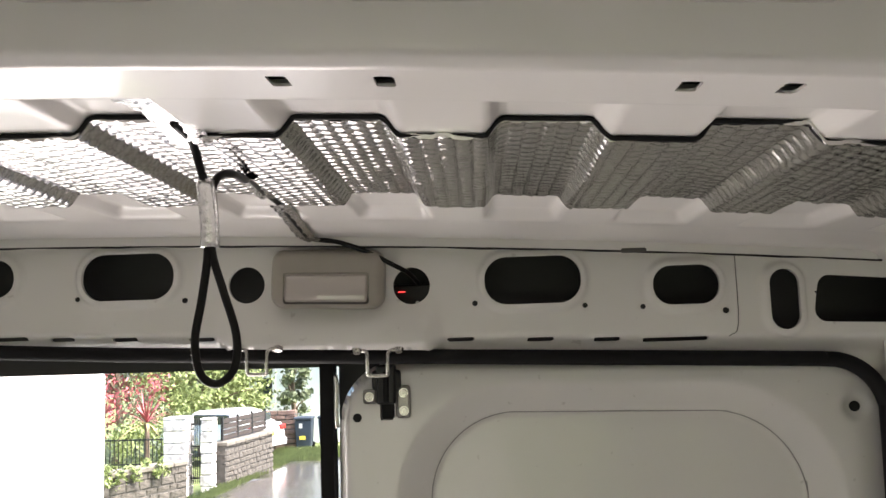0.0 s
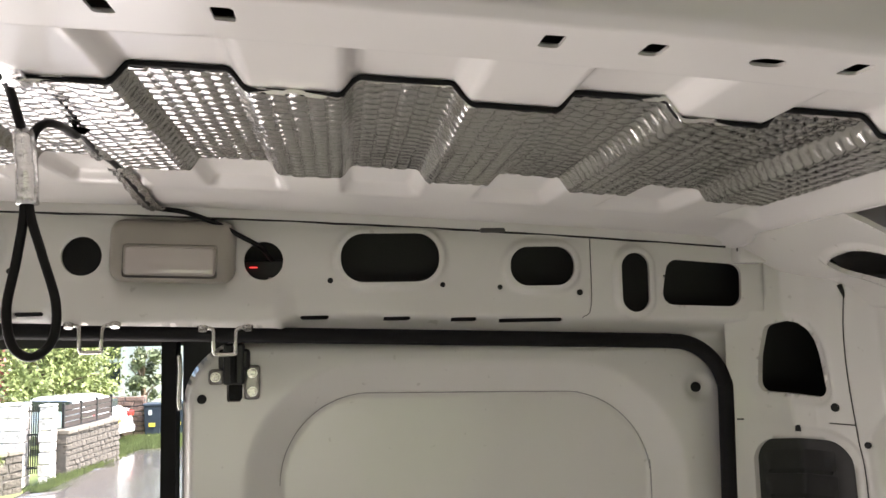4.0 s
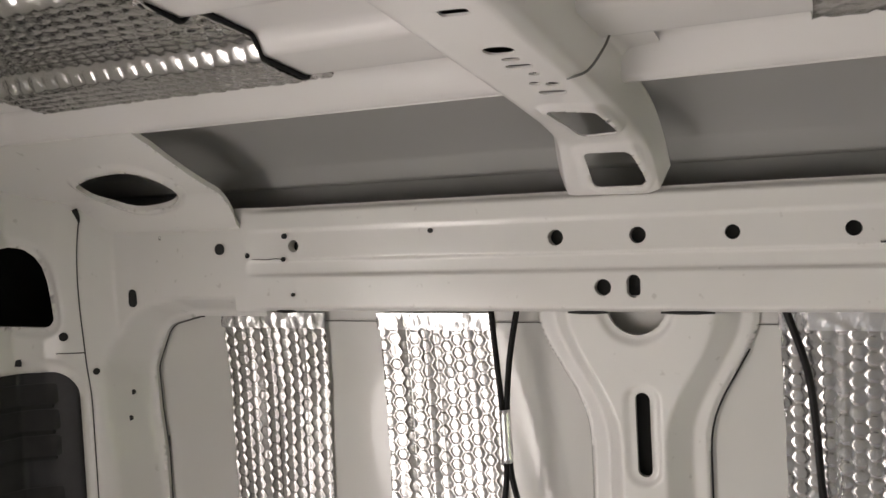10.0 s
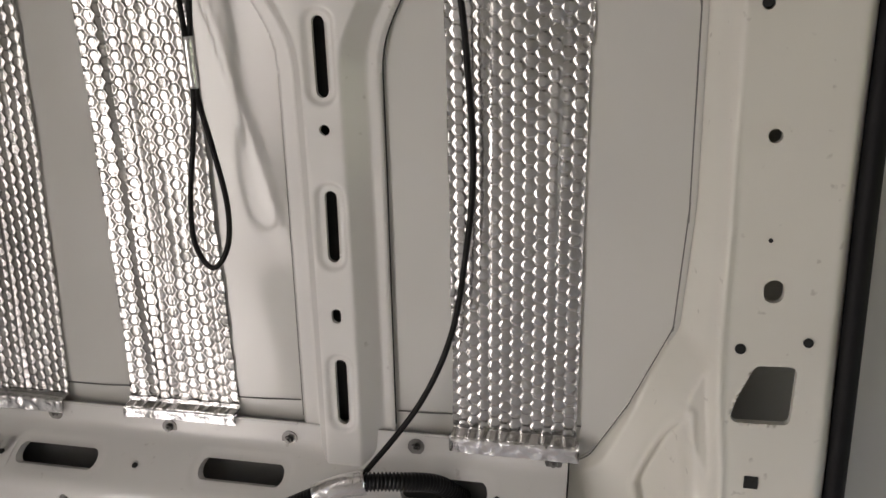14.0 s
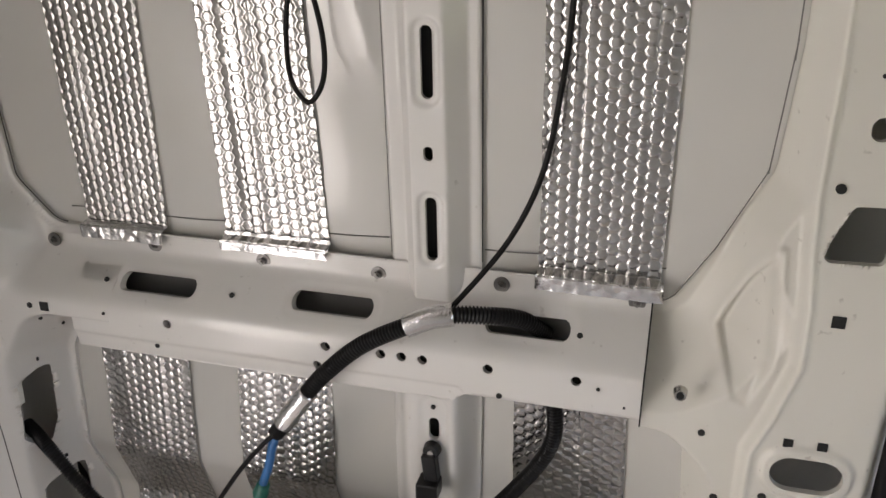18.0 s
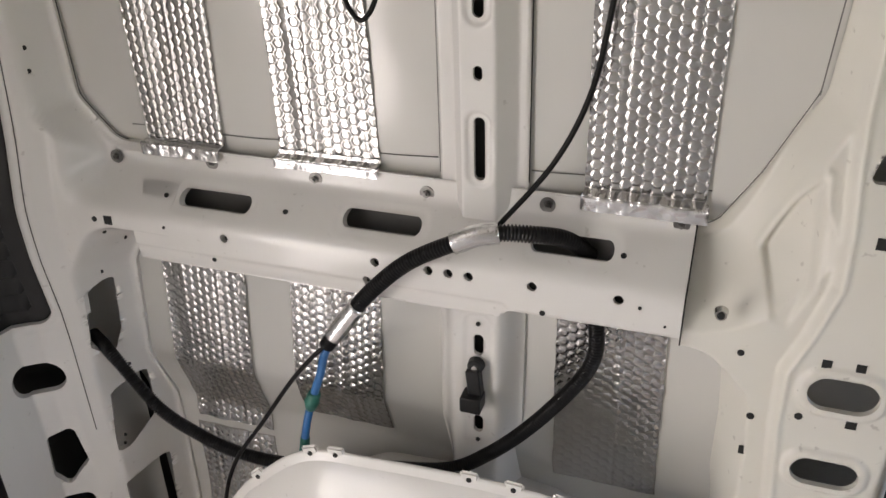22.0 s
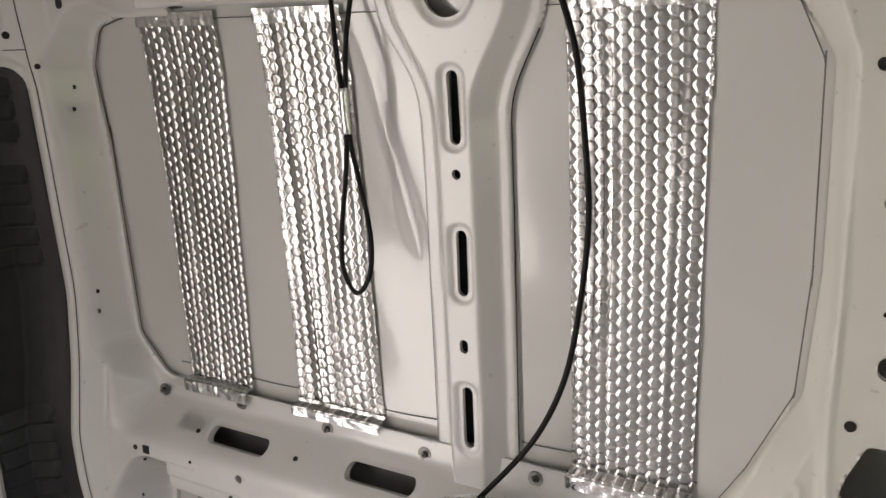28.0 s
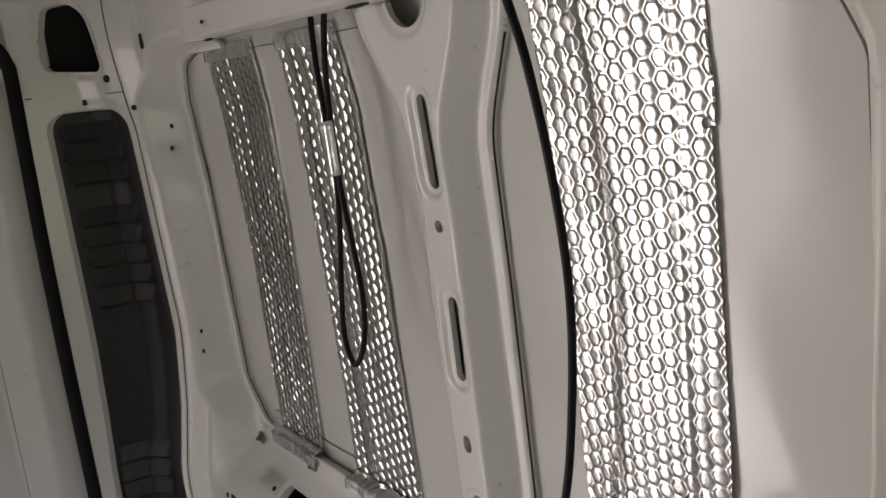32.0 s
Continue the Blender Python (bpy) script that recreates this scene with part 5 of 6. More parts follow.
cable("low_conduit", [(0.912, -0.068, 0.858), (0.902, -0.092, 0.852), (0.886, -0.130, 0.836), (0.874, -0.203, 0.768), (0.870, -0.272, 0.736), (0.868, -0.341, 0.720), (0.873, -0.43, 0.716), (0.885, -0.55, 0.735), (0.895, -0.673, 0.755), (0.900, -0.735, 0.795), (0.902, -0.794, 0.858), (0.903, -0.850, 0.938), (0.904, -0.8725, 0.988), (0.907, -0.872, 1.035), (0.915, -0.860, 1.09), (0.930, -0.85, 1.12)], 0.0105,
      "black ribbed conduit sagging across the lower wall", CONDUIT, "conduit", sides=14, ribs=0.0022, pitch=0.0042)

# black hook on the lower post
HOOK = empty("cable_hook", "black plastic hook screwed to the lower post", "hook", at=(0.919, -0.715, 0.936))
_b = bmesh.new()
cyl(_b, (0.0, 0, 0), (-0.012, 0, 0), 0.0125, 0.011, 18)
bmesh.ops.create_cube(_b, size=1, matrix=Matrix.Translation((-0.010, 0.0, -0.028)) @ Matrix.Rotation(radians(-6), 4, "X") @ Matrix.Diagonal((0.016, 0.019, 0.05, 1)))
bmesh.ops.create_cube(_b, size=1, matrix=Matrix.Translation((-0.016, 0.002, -0.053)) @ Matrix.Diagonal((0.028, 0.029, 0.024, 1)))
bmesh.ops.bevel(_b, geom=list(_b.edges), offset=0.0016, segments=1, affect="EDGES")
part("hook_body", _b, PLASTIC, HOOK)
_b = bmesh.new()
cyl(_b, (-0.012, 0, 0), (-0.0145, 0, 0), 0.0048, 0.004, 14)
part("screw", _b, STEEL, HOOK)

# roof cable with loop, by the rear lamp
RC = empty("roof_cable", "black cable loop hanging from the foil-lined roof, bound with foil tape", "cable", at=(0.03, -0.48, 1.93))
_o = (0.03, -0.48, 1.93)
tube("cable", rel([(0.030, -0.53, 1.976), (0.033, -0.503, 1.970), (0.034, -0.488, 1.955), (0.036, -0.48, 1.938), (0.036, -0.48, 1.915), (0.037, -0.48, 1.893), (0.033, -0.48, 1.862), (0.028, -0.48, 1.832), (0.032, -0.48, 1.809), (0.044, -0.48, 1.8015),
                   (0.056, -0.48, 1.812), (0.0575, -0.48, 1.835), (0.0485, -0.48, 1.866), (0.0405, -0.48, 1.893), (0.0395, -0.48, 1.915), (0.040, -0.479, 1.940), (0.044, -0.472, 1.952), (0.047, -0.45, 1.957), (0.041, -0.40, 1.963), (0.032, -0.36, 1.971)], _o), 0.0030, CABLE, RC, n=10)
tube("foil_sleeve", rel([(0.0355, -0.48, 1.946), (0.038, -0.48, 1.92), (0.039, -0.48, 1.898)], _o), 0.0068, TAPE, RC, "crinkled foil tape sleeve", 12, 6)


def tape_strip(pts, w, parent, o):
    """A band of tape that follows the roof."""
    V, F = [], []
    c = spline(pts, 8)
    for i, p in enumerate(c):
        t = c[min(i + 1, len(c) - 1)] - c[max(i - 1, 0)]
        n = np.array([-t[1], t[0], 0]) / (np.hypot(t[0], t[1]) + 1e-9)
        for k in range(7):
            f = (k / 6 - 0.5) * 2
            V.append(p + n * w / 2 * f + np.array([0, 0, -0.0025 * (1 - f * f) - 0.0012 * math.sin(i * 2.1 + k * 1.7)]) - np.array(o))
    for i in range(len(c) - 1):
        for k in range(6):
            F.append((i * 7 + k, i * 7 + k + 1, i * 7 + k + 8, i * 7 + k + 7))
    link("foil_tape", raw_mesh("foil_tape", V, F), TAPE, parent, "foil tape band")


def on_roof(x, y, d=0.004):
    return (x, y, float(roof_z(np.array(x), np.array(y))) - d)


tape_strip([on_roof(0.038, -0.385, 0.006), on_roof(0.028, -0.34), on_roof(0.016, -0.27), on_roof(0.010, -0.205)], 0.020, RC, _o)
tape_strip([on_roof(0.012, -0.635, 0.010), on_roof(0.018, -0.59, 0.008), on_roof(0.028, -0.54, 0.006), on_roof(0.034, -0.50, 0.008)], 0.030, RC, _o)
tape_strip([on_roof(0.012, -0.165), on_roof(0.014, -0.12), on_roof(0.018, -0.06), (0.024, -0.035, 1.960)], 0.022, RC, _o)
tube("cable", rel([on_roof(0.030, -0.36), on_roof(0.014, -0.24), on_roof(0.012, -0.16), on_roof(0.02, -0.06), (0.025, -0.035, 1.961), (0.055, -0.026, 1.957), (0.090, -0.024, 1.944), (0.118, -0.020, 1.929), (0.140, -0.004, 1.917), (0.150, 0.03, 1.905)], _o), 0.0030, CABLE, RC)
# gadget glimpsed in the hole by the lamp
GAD = empty("wireless_receiver", "small black receiver with a red light inside the header", "receiver", at=(0.143, 0.05, 1.895))
part("body", box(bmesh.new(), -0.05, 0.05, 0.0, 0.02, -0.02, 0.012, 0.003, 2), PLASTIC, GAD)
RED = bpy.data.materials.new("red_led")
RED.use_nodes = True
RED.node_tree.nodes["Principled BSDF"].inputs["Emission Color"].default_value = (1, 0.02, 0.02, 1)
RED.node_tree.nodes["Principled BSDF"].inputs["Emission Strength"].default_value = 0.4
part("led", box(bmesh.new(), -0.022, -0.012, -0.003, 0.0, 0.0010, 0.0026, 0.0004, 1), RED, GAD, "glowing red led")
_b = bmesh.new()
cyl(_b, (0.004, -0.002, -0.014), (0.004, 0.004, -0.014), 0.0035, 0.0035, 14)
part("button", _b, STEEL, GAD)

# ---- wheel arch ----
ARCH = empty("wheel_arch", "white painted steel wheel arch with a tabbed joint flange", "wheel arch", kind="structure", at=(0.80, -0.65, 0.0))
ARC = [(0.20, 0.0), (0.225, 0.25), (0.285, 0.50), (0.350, 0.655), (0.391, 0.723), (0.423, 0.757), (0.475, 0.805), (0.525, 0.829), (0.60, 0.836), (0.70, 0.842), (0.80, 0.843), (0.875, 0.832), (0.94, 0.78), (1.00, 0.68), (1.06, 0.50), (1.11, 0.25), (1.13, 0.0)]


def arch_out(scale):
    c = spline([(0, -a, z) for a, z in ARC], 10)[:, 1:]
    mid = np.array([-0.66, 0.0])
    return mid + (c - mid) * scale


def arch_sheet(name, xs, scales):
    V, F = [], []
    rows = [arch_out(s) for s in scales]
    m = len(rows[0])
    for x, r in zip(xs, rows):
        V += [(x - 0.80, y + 0.65, z) for y, z in r]
    for i in range(len(rows) - 1):
        for j in range(m - 1):
            F.append((i * m + j, i * m + j + 1, (i + 1) * m + j + 1, (i + 1) * m + j))
    return link(name, raw_mesh(name, V, F), PAINT, ARCH)


arch_sheet("inner_half", (0.797, 0.780, 0.770, 0.755, 0.735, 0.715, 0.700, 0.690, 0.685), (0.985, 0.965, 0.945, 0.925, 0.90, 0.86, 0.80, 0.70, 0.40))
arch_sheet("outer_half", (0.803, 0.815, 0.86, 0.92, 0.99), (0.985, 0.91, 0.85, 0.82, 0.81))
arch_sheet("joint_flange", (0.7965, 0.7965, 0.799, 0.8015, 0.8035, 0.8035), (0.955, 1.000, 1.0035, 1.0035, 1.000, 0.955))
_c = arch_out(1.0)
for a in (0.425, 0.515, 0.555, 0.745, 0.80, 0.86, 0.93):
    k = int(np.argmin(np.abs(-_c[:, 0] - a)))
    y, z = _c[k]
    t = _c[k + 1] - _c[k - 1]
    ang = math.atan2(t[1], -t[0])
    b = bmesh.new()
    bmesh.ops.create_cube(b, size=1, matrix=Matrix.Translation((0.0, y + 0.65, z + 0.001)) @ Matrix.Rotation(-ang, 4, "X") @ Matrix.Diagonal((0.0068, 0.026, 0.020, 1)))
    bmesh.ops.bevel(b, geom=list(b.edges), offset=0.003, segments=2, affect="EDGES")
    part("tab", b, PAINT, ARCH)
    hole_spot(ARCH, (-0.0036, y + 0.65, z), (-1, 0, 0), 0.0035)

# bracket and stop past the end of the top rail
BR = empty("door_rail_bracket", "white painted bracket plate over a dark gap beside the rail", "bracket", at=(0.862, -1.02, 1.82))
part("gap", box(bmesh.new(), -0.0015, 0.004, 0.018, 0.028, -0.008, 0.006), DARK, BR, "dark gap")
part("arm", box(bmesh.new(), -0.010, 0.002, -0.062, 0.020, -0.006, 0.009, 0.0025, 2), PAINT, BR)
_b = box(bmesh.new(), -0.0035, 0.002, -0.046, -0.014, -0.028, 0.032, 0.002, 1)
for v in _b.verts:
    if v.co.z > 0.02 and v.co.y > -0.03:
        v.co.z -= 0.016
    if v.co.z < -0.02 and v.co.y < -0.03:
        v.co.z += 0.010
part("tongue", _b, PAINT, BR)


# ---- the street outside the open door ----
ASPHALT = mat("wet_asphalt", (0.070, 0.062, 0.058), 0.22, 0, 0.2, 1.5, 0.25, 0.3, 60)
GRASS = mat("grass", (0.12, 0.145, 0.045), 0.9, 0, 0.5, 6, 0.35, 0, 80)
LEAF = mat("green_leaves", (0.19, 0.225, 0.075), 0.7, 0, 0.2, 2, 0.4, 0, 50)
LEAFD = mat("dark_green_leaves", (0.115, 0.135, 0.07), 0.7, 0, 0.2, 2, 0.4, 0, 50)
REDLEAF = mat("red_leaves", (0.30, 0.07, 0.08), 0.6, 0, 0.2, 3, 0.35, 0, 50)
STRAW = mat("straw_leaves", (0.36, 0.27, 0.12), 0.7, 0, 0.2, 3, 0.3, 0, 50)
BARK = mat("bark", (0.14, 0.10, 0.07), 0.9, 0, 0.6, 10, 0.3, 0, 60)
STONE = mat("grey_brown_stone", (0.080, 0.068, 0.056), 0.85, 0, 0.7, 5, 0.55, 0, 50)
REDSTONE = mat("red_brown_stone", (0.16, 0.10, 0.078), 0.85, 0, 0.7, 5, 0.35, 0, 50)
MORTAR = mat("grey_mortar", (0.075, 0.066, 0.056), 0.9, 0, 0.5, 6, 0.3, 0, 50)
COPING = mat("pale_coping_stone", (0.15, 0.13, 0.105), 0.8, 0, 0.5, 5, 0.2, 0, 50)
WHITEWASH = mat("flaking_whitewash", (0.58, 0.53, 0.49), 0.8, 0, 0.5, 9, 0.5, 0, 60)
RENDER = mat("white_house_render", (0.80, 0.80, 0.78), 0.85, 0, 0.3, 2, 0.05, 0, 60)
IRON = mat("dark_iron", (0.03, 0.03, 0.03), 0.5, 0.5, 0.2, 30, 0.2, 0, 200)
CARPAINT = mat("white_car_paint", (0.80, 0.80, 0.79), 0.12, 0, 0, 2, 0.02, 0.8)
GLASSD = mat("dark_glass", (0.03, 0.035, 0.04), 0.06, 0, 0, 2, 0.1, 0.5)
REDLENS = mat("red_lens", (0.55, 0.02, 0.02), 0.15, 0, 0, 5, 0.1, 0.5)
YELLOW = mat("yellow_plate", (0.75, 0.60, 0.08), 0.4, 0, 0, 5, 0.05)
BINBLUE = mat("blue_grey_plastic", (0.035, 0.045, 0.06), 0.5, 0, 0.2, 5, 0.1)
CREAM = mat("cream_sticker", (0.7, 0.7, 0.62), 0.6, 0, 0, 5, 0.05)


def gz(y):
    """The street's height: it falls away behind the van."""
    return -0.55 - 0.032 * np.clip(y, 0, 60)


def ground_map(x, y, n):
    return np.stack([x, y, gz(y) - 0.25 + 0.03 * np.sin(x * 1.3) * np.sin(y * 0.9)], -1)


GROUND = sheet("ground", -120, 120, -60, 180, 4.0, lambda x, y: rbox(x, y, 0, 60, 120, 120, 0.0), ground_map, GRASS, None, 0.0)
tagged(GROUND, "rough grass ground falling away down the street", "ground", kind="structure")


def road_map(x, y, n):
    return np.stack([x, y, gz(y) + 0.004 * np.sin(x * 3.1 + y) + n], -1)


ROAD = sheet("road", -6.6, 6.0, -6, 26, 0.4, lambda x, y: np.maximum(np.maximum(x - 6 + 0 * y, -(x + 5.62 + 0.06 * np.sin(y * 0.8))), np.abs(y - 9) - 15 - 0.25 * (x + 4.8)), road_map, ASPHALT, None, 0.04, flip=False)
tagged(ROAD, "wet dark asphalt lane with puddles", "road", kind="structure")


def rng(seed):
    return random.Random(seed)


def stone_wall(x0, y0, x1, y1, h, stone_mat, label, seed, cap=True, size=0.28, thick=0.35, base=0.0):
    """A rubble wall of separate stones with coping stones on it."""
    r = rng(seed)
    L = math.hypot(x1 - x0, y1 - y0)
    zb = float(gz((y0 + y1) / 2)) - 0.3
    th = empty("stone_wall", label, "wall", at=(x0, y0, zb))
    th.rotation_euler.z = math.atan2(y1 - y0, x1 - x0)
    part("mortar", box(bmesh.new(), 0, L, -thick / 2 + 0.02, thick / 2 - 0.02, 0, h + 0.28), MORTAR, th)
    shapes = []
    for k in range(4):
        b = bmesh.new()
        bmesh.ops.create_cube(b, size=1)
        for v in b.verts:
            v.co += Vector((r.uniform(-0.09, 0.09), r.uniform(-0.05, 0.05), r.uniform(-0.12, 0.12)))
        bmesh.ops.bevel(b, geom=list(b.edges), offset=0.09, segments=1, affect="EDGES")
        me = bpy.data.meshes.new("stone")
        b.to_mesh(me)
        b.free()
        me.materials.append(stone_mat)
        shapes.append(me)
    z = 0.0
    while z < h + 0.28:
        rh = r.uniform(0.7, 1.1) * size * 0.6
        x = -r.uniform(0, size / 2)
        while x < L:
            w = r.uniform(0.7, 1.4) * size
            o = new("stone", r.choice(shapes))
            o.parent = th
            o.location = (min(max(x + w / 2, w / 2), L - w / 2), -0.0, z + rh / 2)
            o.scale = (w * 0.95, thick * r.uniform(0.98, 1.08), rh * 0.93)
            x += w
        z += rh
    if cap:
        x = 0
        while x < L - 0.05:
            w = min(r.uniform(0.4, 0.7), L - x)
            b = box(bmesh.new(), x + 0.005, x + w - 0.005, -thick / 2 - 0.04, thick / 2 + 0.04, h + 0.28, h + 0.38 + r.uniform(-0.01, 0.02), 0.02, 1)
            part("coping_stone", b, COPING, th)
            x += w
    return th


def gate_pillar(x, y, h, w=0.46):
    z = float(gz(y)) - 0.2
    th = empty("gate_pillar", "whitewashed stone gate pillar with flaking paint", "gate pillar", "gate pillars", at=(x, y, z))
    r = rng(int(x * 100))
    zz = 0
    while zz < h + 0.2:
        rh = r.uniform(0.2, 0.3)
        part("block", box(bmesh.new(), -w / 2 + r.uniform(-0.012, 0.012), w / 2 + r.uniform(-0.012, 0.012), -w / 2, w / 2, zz + 0.004, zz + rh - 0.004, 0.02, 1), WHITEWASH, th)
        zz += rh
    part("cap", box(bmesh.new(), -w / 2 - 0.01, w / 2 + 0.01, -w / 2 - 0.01, w / 2 + 0.01, zz, zz + 0.05, 0.02, 2), WHITEWASH, th)
    return th


stone_wall(-7.65, 15.6, -6.55, 17.9, 0.52, STONE, "low mossy rubble garden wall with pale coping", 2, size=0.3)
stone_wall(-5.88, 18.45, -5.50, 21.3, 0.92, STONE, "rubble stone wall beside the lane", 3, size=0.24)
stone_wall(-7.8, 28.4, -6.28, 28.4, 1.30, REDSTONE, "reddish stone wall end down the lane", 4, size=0.3, cap=False)
gate_pillar(-6.75, 18.25, 1.50, 0.52)
gate_pillar(-6.05, 18.25, 1.48, 0.29)

GATE = empty("iron_gate", "dark narrow iron gate between white pillars", "gate", at=(-6.345, 18.25, -1.16))
for k in range(5):
    part("bar", box(bmesh.new(), -0.10 + k * 0.045, -0.08 + k * 0.045, -0.01, 0.01, 0.1, 1.55), IRON, GATE)
for z in (0.2, 0.9, 1.40):
    part("rail", box(bmesh.new(), -0.12, 0.12, -0.012, 0.012, z, z + 0.04), IRON, GATE)

FENCE = empty("garden_railing", "dark iron railing behind a low garden wall", "railing", at=(-8.75, 18.5, -1.2))
for k in range(17):
    part("bar", box(bmesh.new(), k * 0.1, k * 0.1 + 0.018, -0.008, 0.008, 0.0, 1.15), IRON, FENCE)
for z in (0.55, 1.10):
    part("rail", box(bmesh.new(), -0.02, 1.66, -0.012, 0.012, z, z + 0.03), IRON, FENCE)
FENCE2 = empty("wall_railing", "dark railing panel above the lane wall", "railing", at=(-5.86, 18.6, -0.16))
BROWN = mat("weathered_brown_board", (0.035, 0.025, 0.021), 0.7, 0, 0.4, 6, 0.4, 0, 60)
for k in range(4):
    part("slat", box(bmesh.new(), -0.012, 0.012, 0.0, 2.62, 0.125 * k, 0.125 * k + 0.112, 0.006, 1), BROWN, FENCE2)
for k in range(4):
    part("post", box(bmesh.new(), -0.03, 0.03, k * 0.86, k * 0.86 + 0.05, 0.0, 0.54, 0.006, 1), IRON, FENCE2)
FENCE2.rotation_euler.z = math.atan2(-0.38, 2.85)


def leafy(name, parent, centre, radius, count, size, material, seed, squash=(1, 1, 1), kind=""):
    """A crown of many small leaf quads in uneven clumps."""
    r = np.random.RandomState(seed)
    clumps = r.normal(size=(max(8, count // 60), 3))
    clumps = clumps / np.linalg.norm(clumps, axis=1)[:, None] * r.uniform(0.35, 1.0, (len(clumps), 1)) * np.array(squash) * radius
    c = clumps[r.randint(len(clumps), size=count)] + r.normal(size=(count, 3)) * radius * 0.16
    a, b = r.normal(size=(count, 3)), r.normal(size=(count, 3))
    a /= np.linalg.norm(a, axis=1)[:, None]
    b = np.cross(a, b)
    b /= np.linalg.norm(b, axis=1)[:, None]
    s = size * r.uniform(0.6, 1.3, (count, 1))
    V = np.stack([c - a * s, c - b * s * 0.45, c + a * s, c + b * s * 0.45], 1).reshape(-1, 3) + np.array(centre)
    F = np.arange(count * 4).reshape(-1, 4).tolist()
    return link(name, raw_mesh(name, V, F), material, parent, smooth=False)


def tree(x, y, h, rad, material, label, seed, count=6000, size=0.09, trunk=True):
    z = float(gz(y)) - 0.25
    th = empty("tree", label, "tree", "street trees", at=(x, y, z))
    r = rng(seed)
    if trunk:
        tr = tube("trunk", [(0, 0, 0), (0.1, 0.05, h * 0.3), (0.0, 0.0, h * 0.6), (0.1, 0, h * 0.85)], [0.16, 0.12, 0.08, 0.03], BARK, th, sides=8, n=5)
        for k in range(6):
            a = k * 1.05 + r.uniform(-0.3, 0.3)
            tube("limb", [(0.05, 0, h * (0.3 + 0.06 * k)), (math.cos(a) * rad * 0.4, math.sin(a) * rad * 0.4, h * (0.45 + 0.06 * k)), (math.cos(a) * rad * 0.8, math.sin(a) * rad * 0.8, h * (0.5 + 0.07 * k))], [0.05, 0.03, 0.012], BARK, tr, sides=6, n=4)
    leafy("crown", th, (0, 0, h * 0.62), rad, count, size, material, seed, (1, 1, h / rad * 0.42))
    return th


tree(-11.5, 30.0, 6.5, 3.2, LEAFD, "dark green tree behind the gardens", 11)
tree(-9.8, 29.0, 4.6, 2.4, LEAF, "light green leafy tree behind the gardens", 12)
tree(-9.2, 30.0, 3.6, 1.7, LEAF, "yellow-green bushy tree behind the wall", 13)
tree(-14.8, 31.0, 7.5, 3.6, LEAFD, "tall dark green tree at the back", 14)
tree(-12.0, 27.0, 4.2, 1.7, REDLEAF, "red-leaved ornamental shrub in the garden", 15, 1600, 0.09)
tree(-7.0, 31.0, 3.6, 0.6, LEAFD, "narrow green conifer beside the house", 16, 1200, 0.12)
tree(-8.7, 20.6, 1.7, 0.9, LEAF, "low green garden shrub", 17, 1000, 0.07, False)
tree(-9.6, 22.5, 2.2, 1.2, LEAFD, "dark garden shrub behind the railing", 18, 1000, 0.08, False)
for k, (x, y) in enumerate(((-7.45, 16.1), (-7.2, 16.6), (-6.95, 17.2), (-7.6, 15.8))):
    _wd = leafy("wall_weed", None, (0, 0, 0), 0.3, 320, 0.045, LEAF, 40 + k, (1, 1, 0.8))
    tagged(_wd, "bright green weeds growing on the garden wall", "weeds", "", "stuff")
    _wd.location = (x + 0.15, y - 0.2, -0.55)

CORD = empty("cordyline", "spiky red cordyline palm with straw-coloured lower leaves", "plant", at=(-7.75, 18.9, -0.50))
_r = rng(7)
tube("trunk", [(0, 0, -0.9), (0.02, 0, 0.3), (0, 0, 0.75)], [0.07, 0.06, 0.05], BARK, CORD, sides=8, n=4)
for k in range(64):
    a, up = _r.uniform(0, 6.28), _r.uniform(-0.35, 1.25)
    ln = _r.uniform(0.60, 0.92)
    d = Vector((math.cos(a) * math.cos(up), math.sin(a) * math.cos(up), math.sin(up)))
    s = d.cross(Vector((0, 0, 1))).normalized() * 0.021
    tip = d * ln - Vector((0, 0, 0.10 * ln * (1.3 - up)))
    mid = d * ln * 0.55
    V = [s * 0.6, -s * 0.6, mid - s, tip, mid + s]
    link("leaf_blade", raw_mesh("leaf_blade", [v + Vector((0, 0, 0.78)) for v in V], [(0, 1, 2, 4), (4, 2, 3)]), STRAW if up < 0.05 else REDLEAF, CORD, smooth=False)


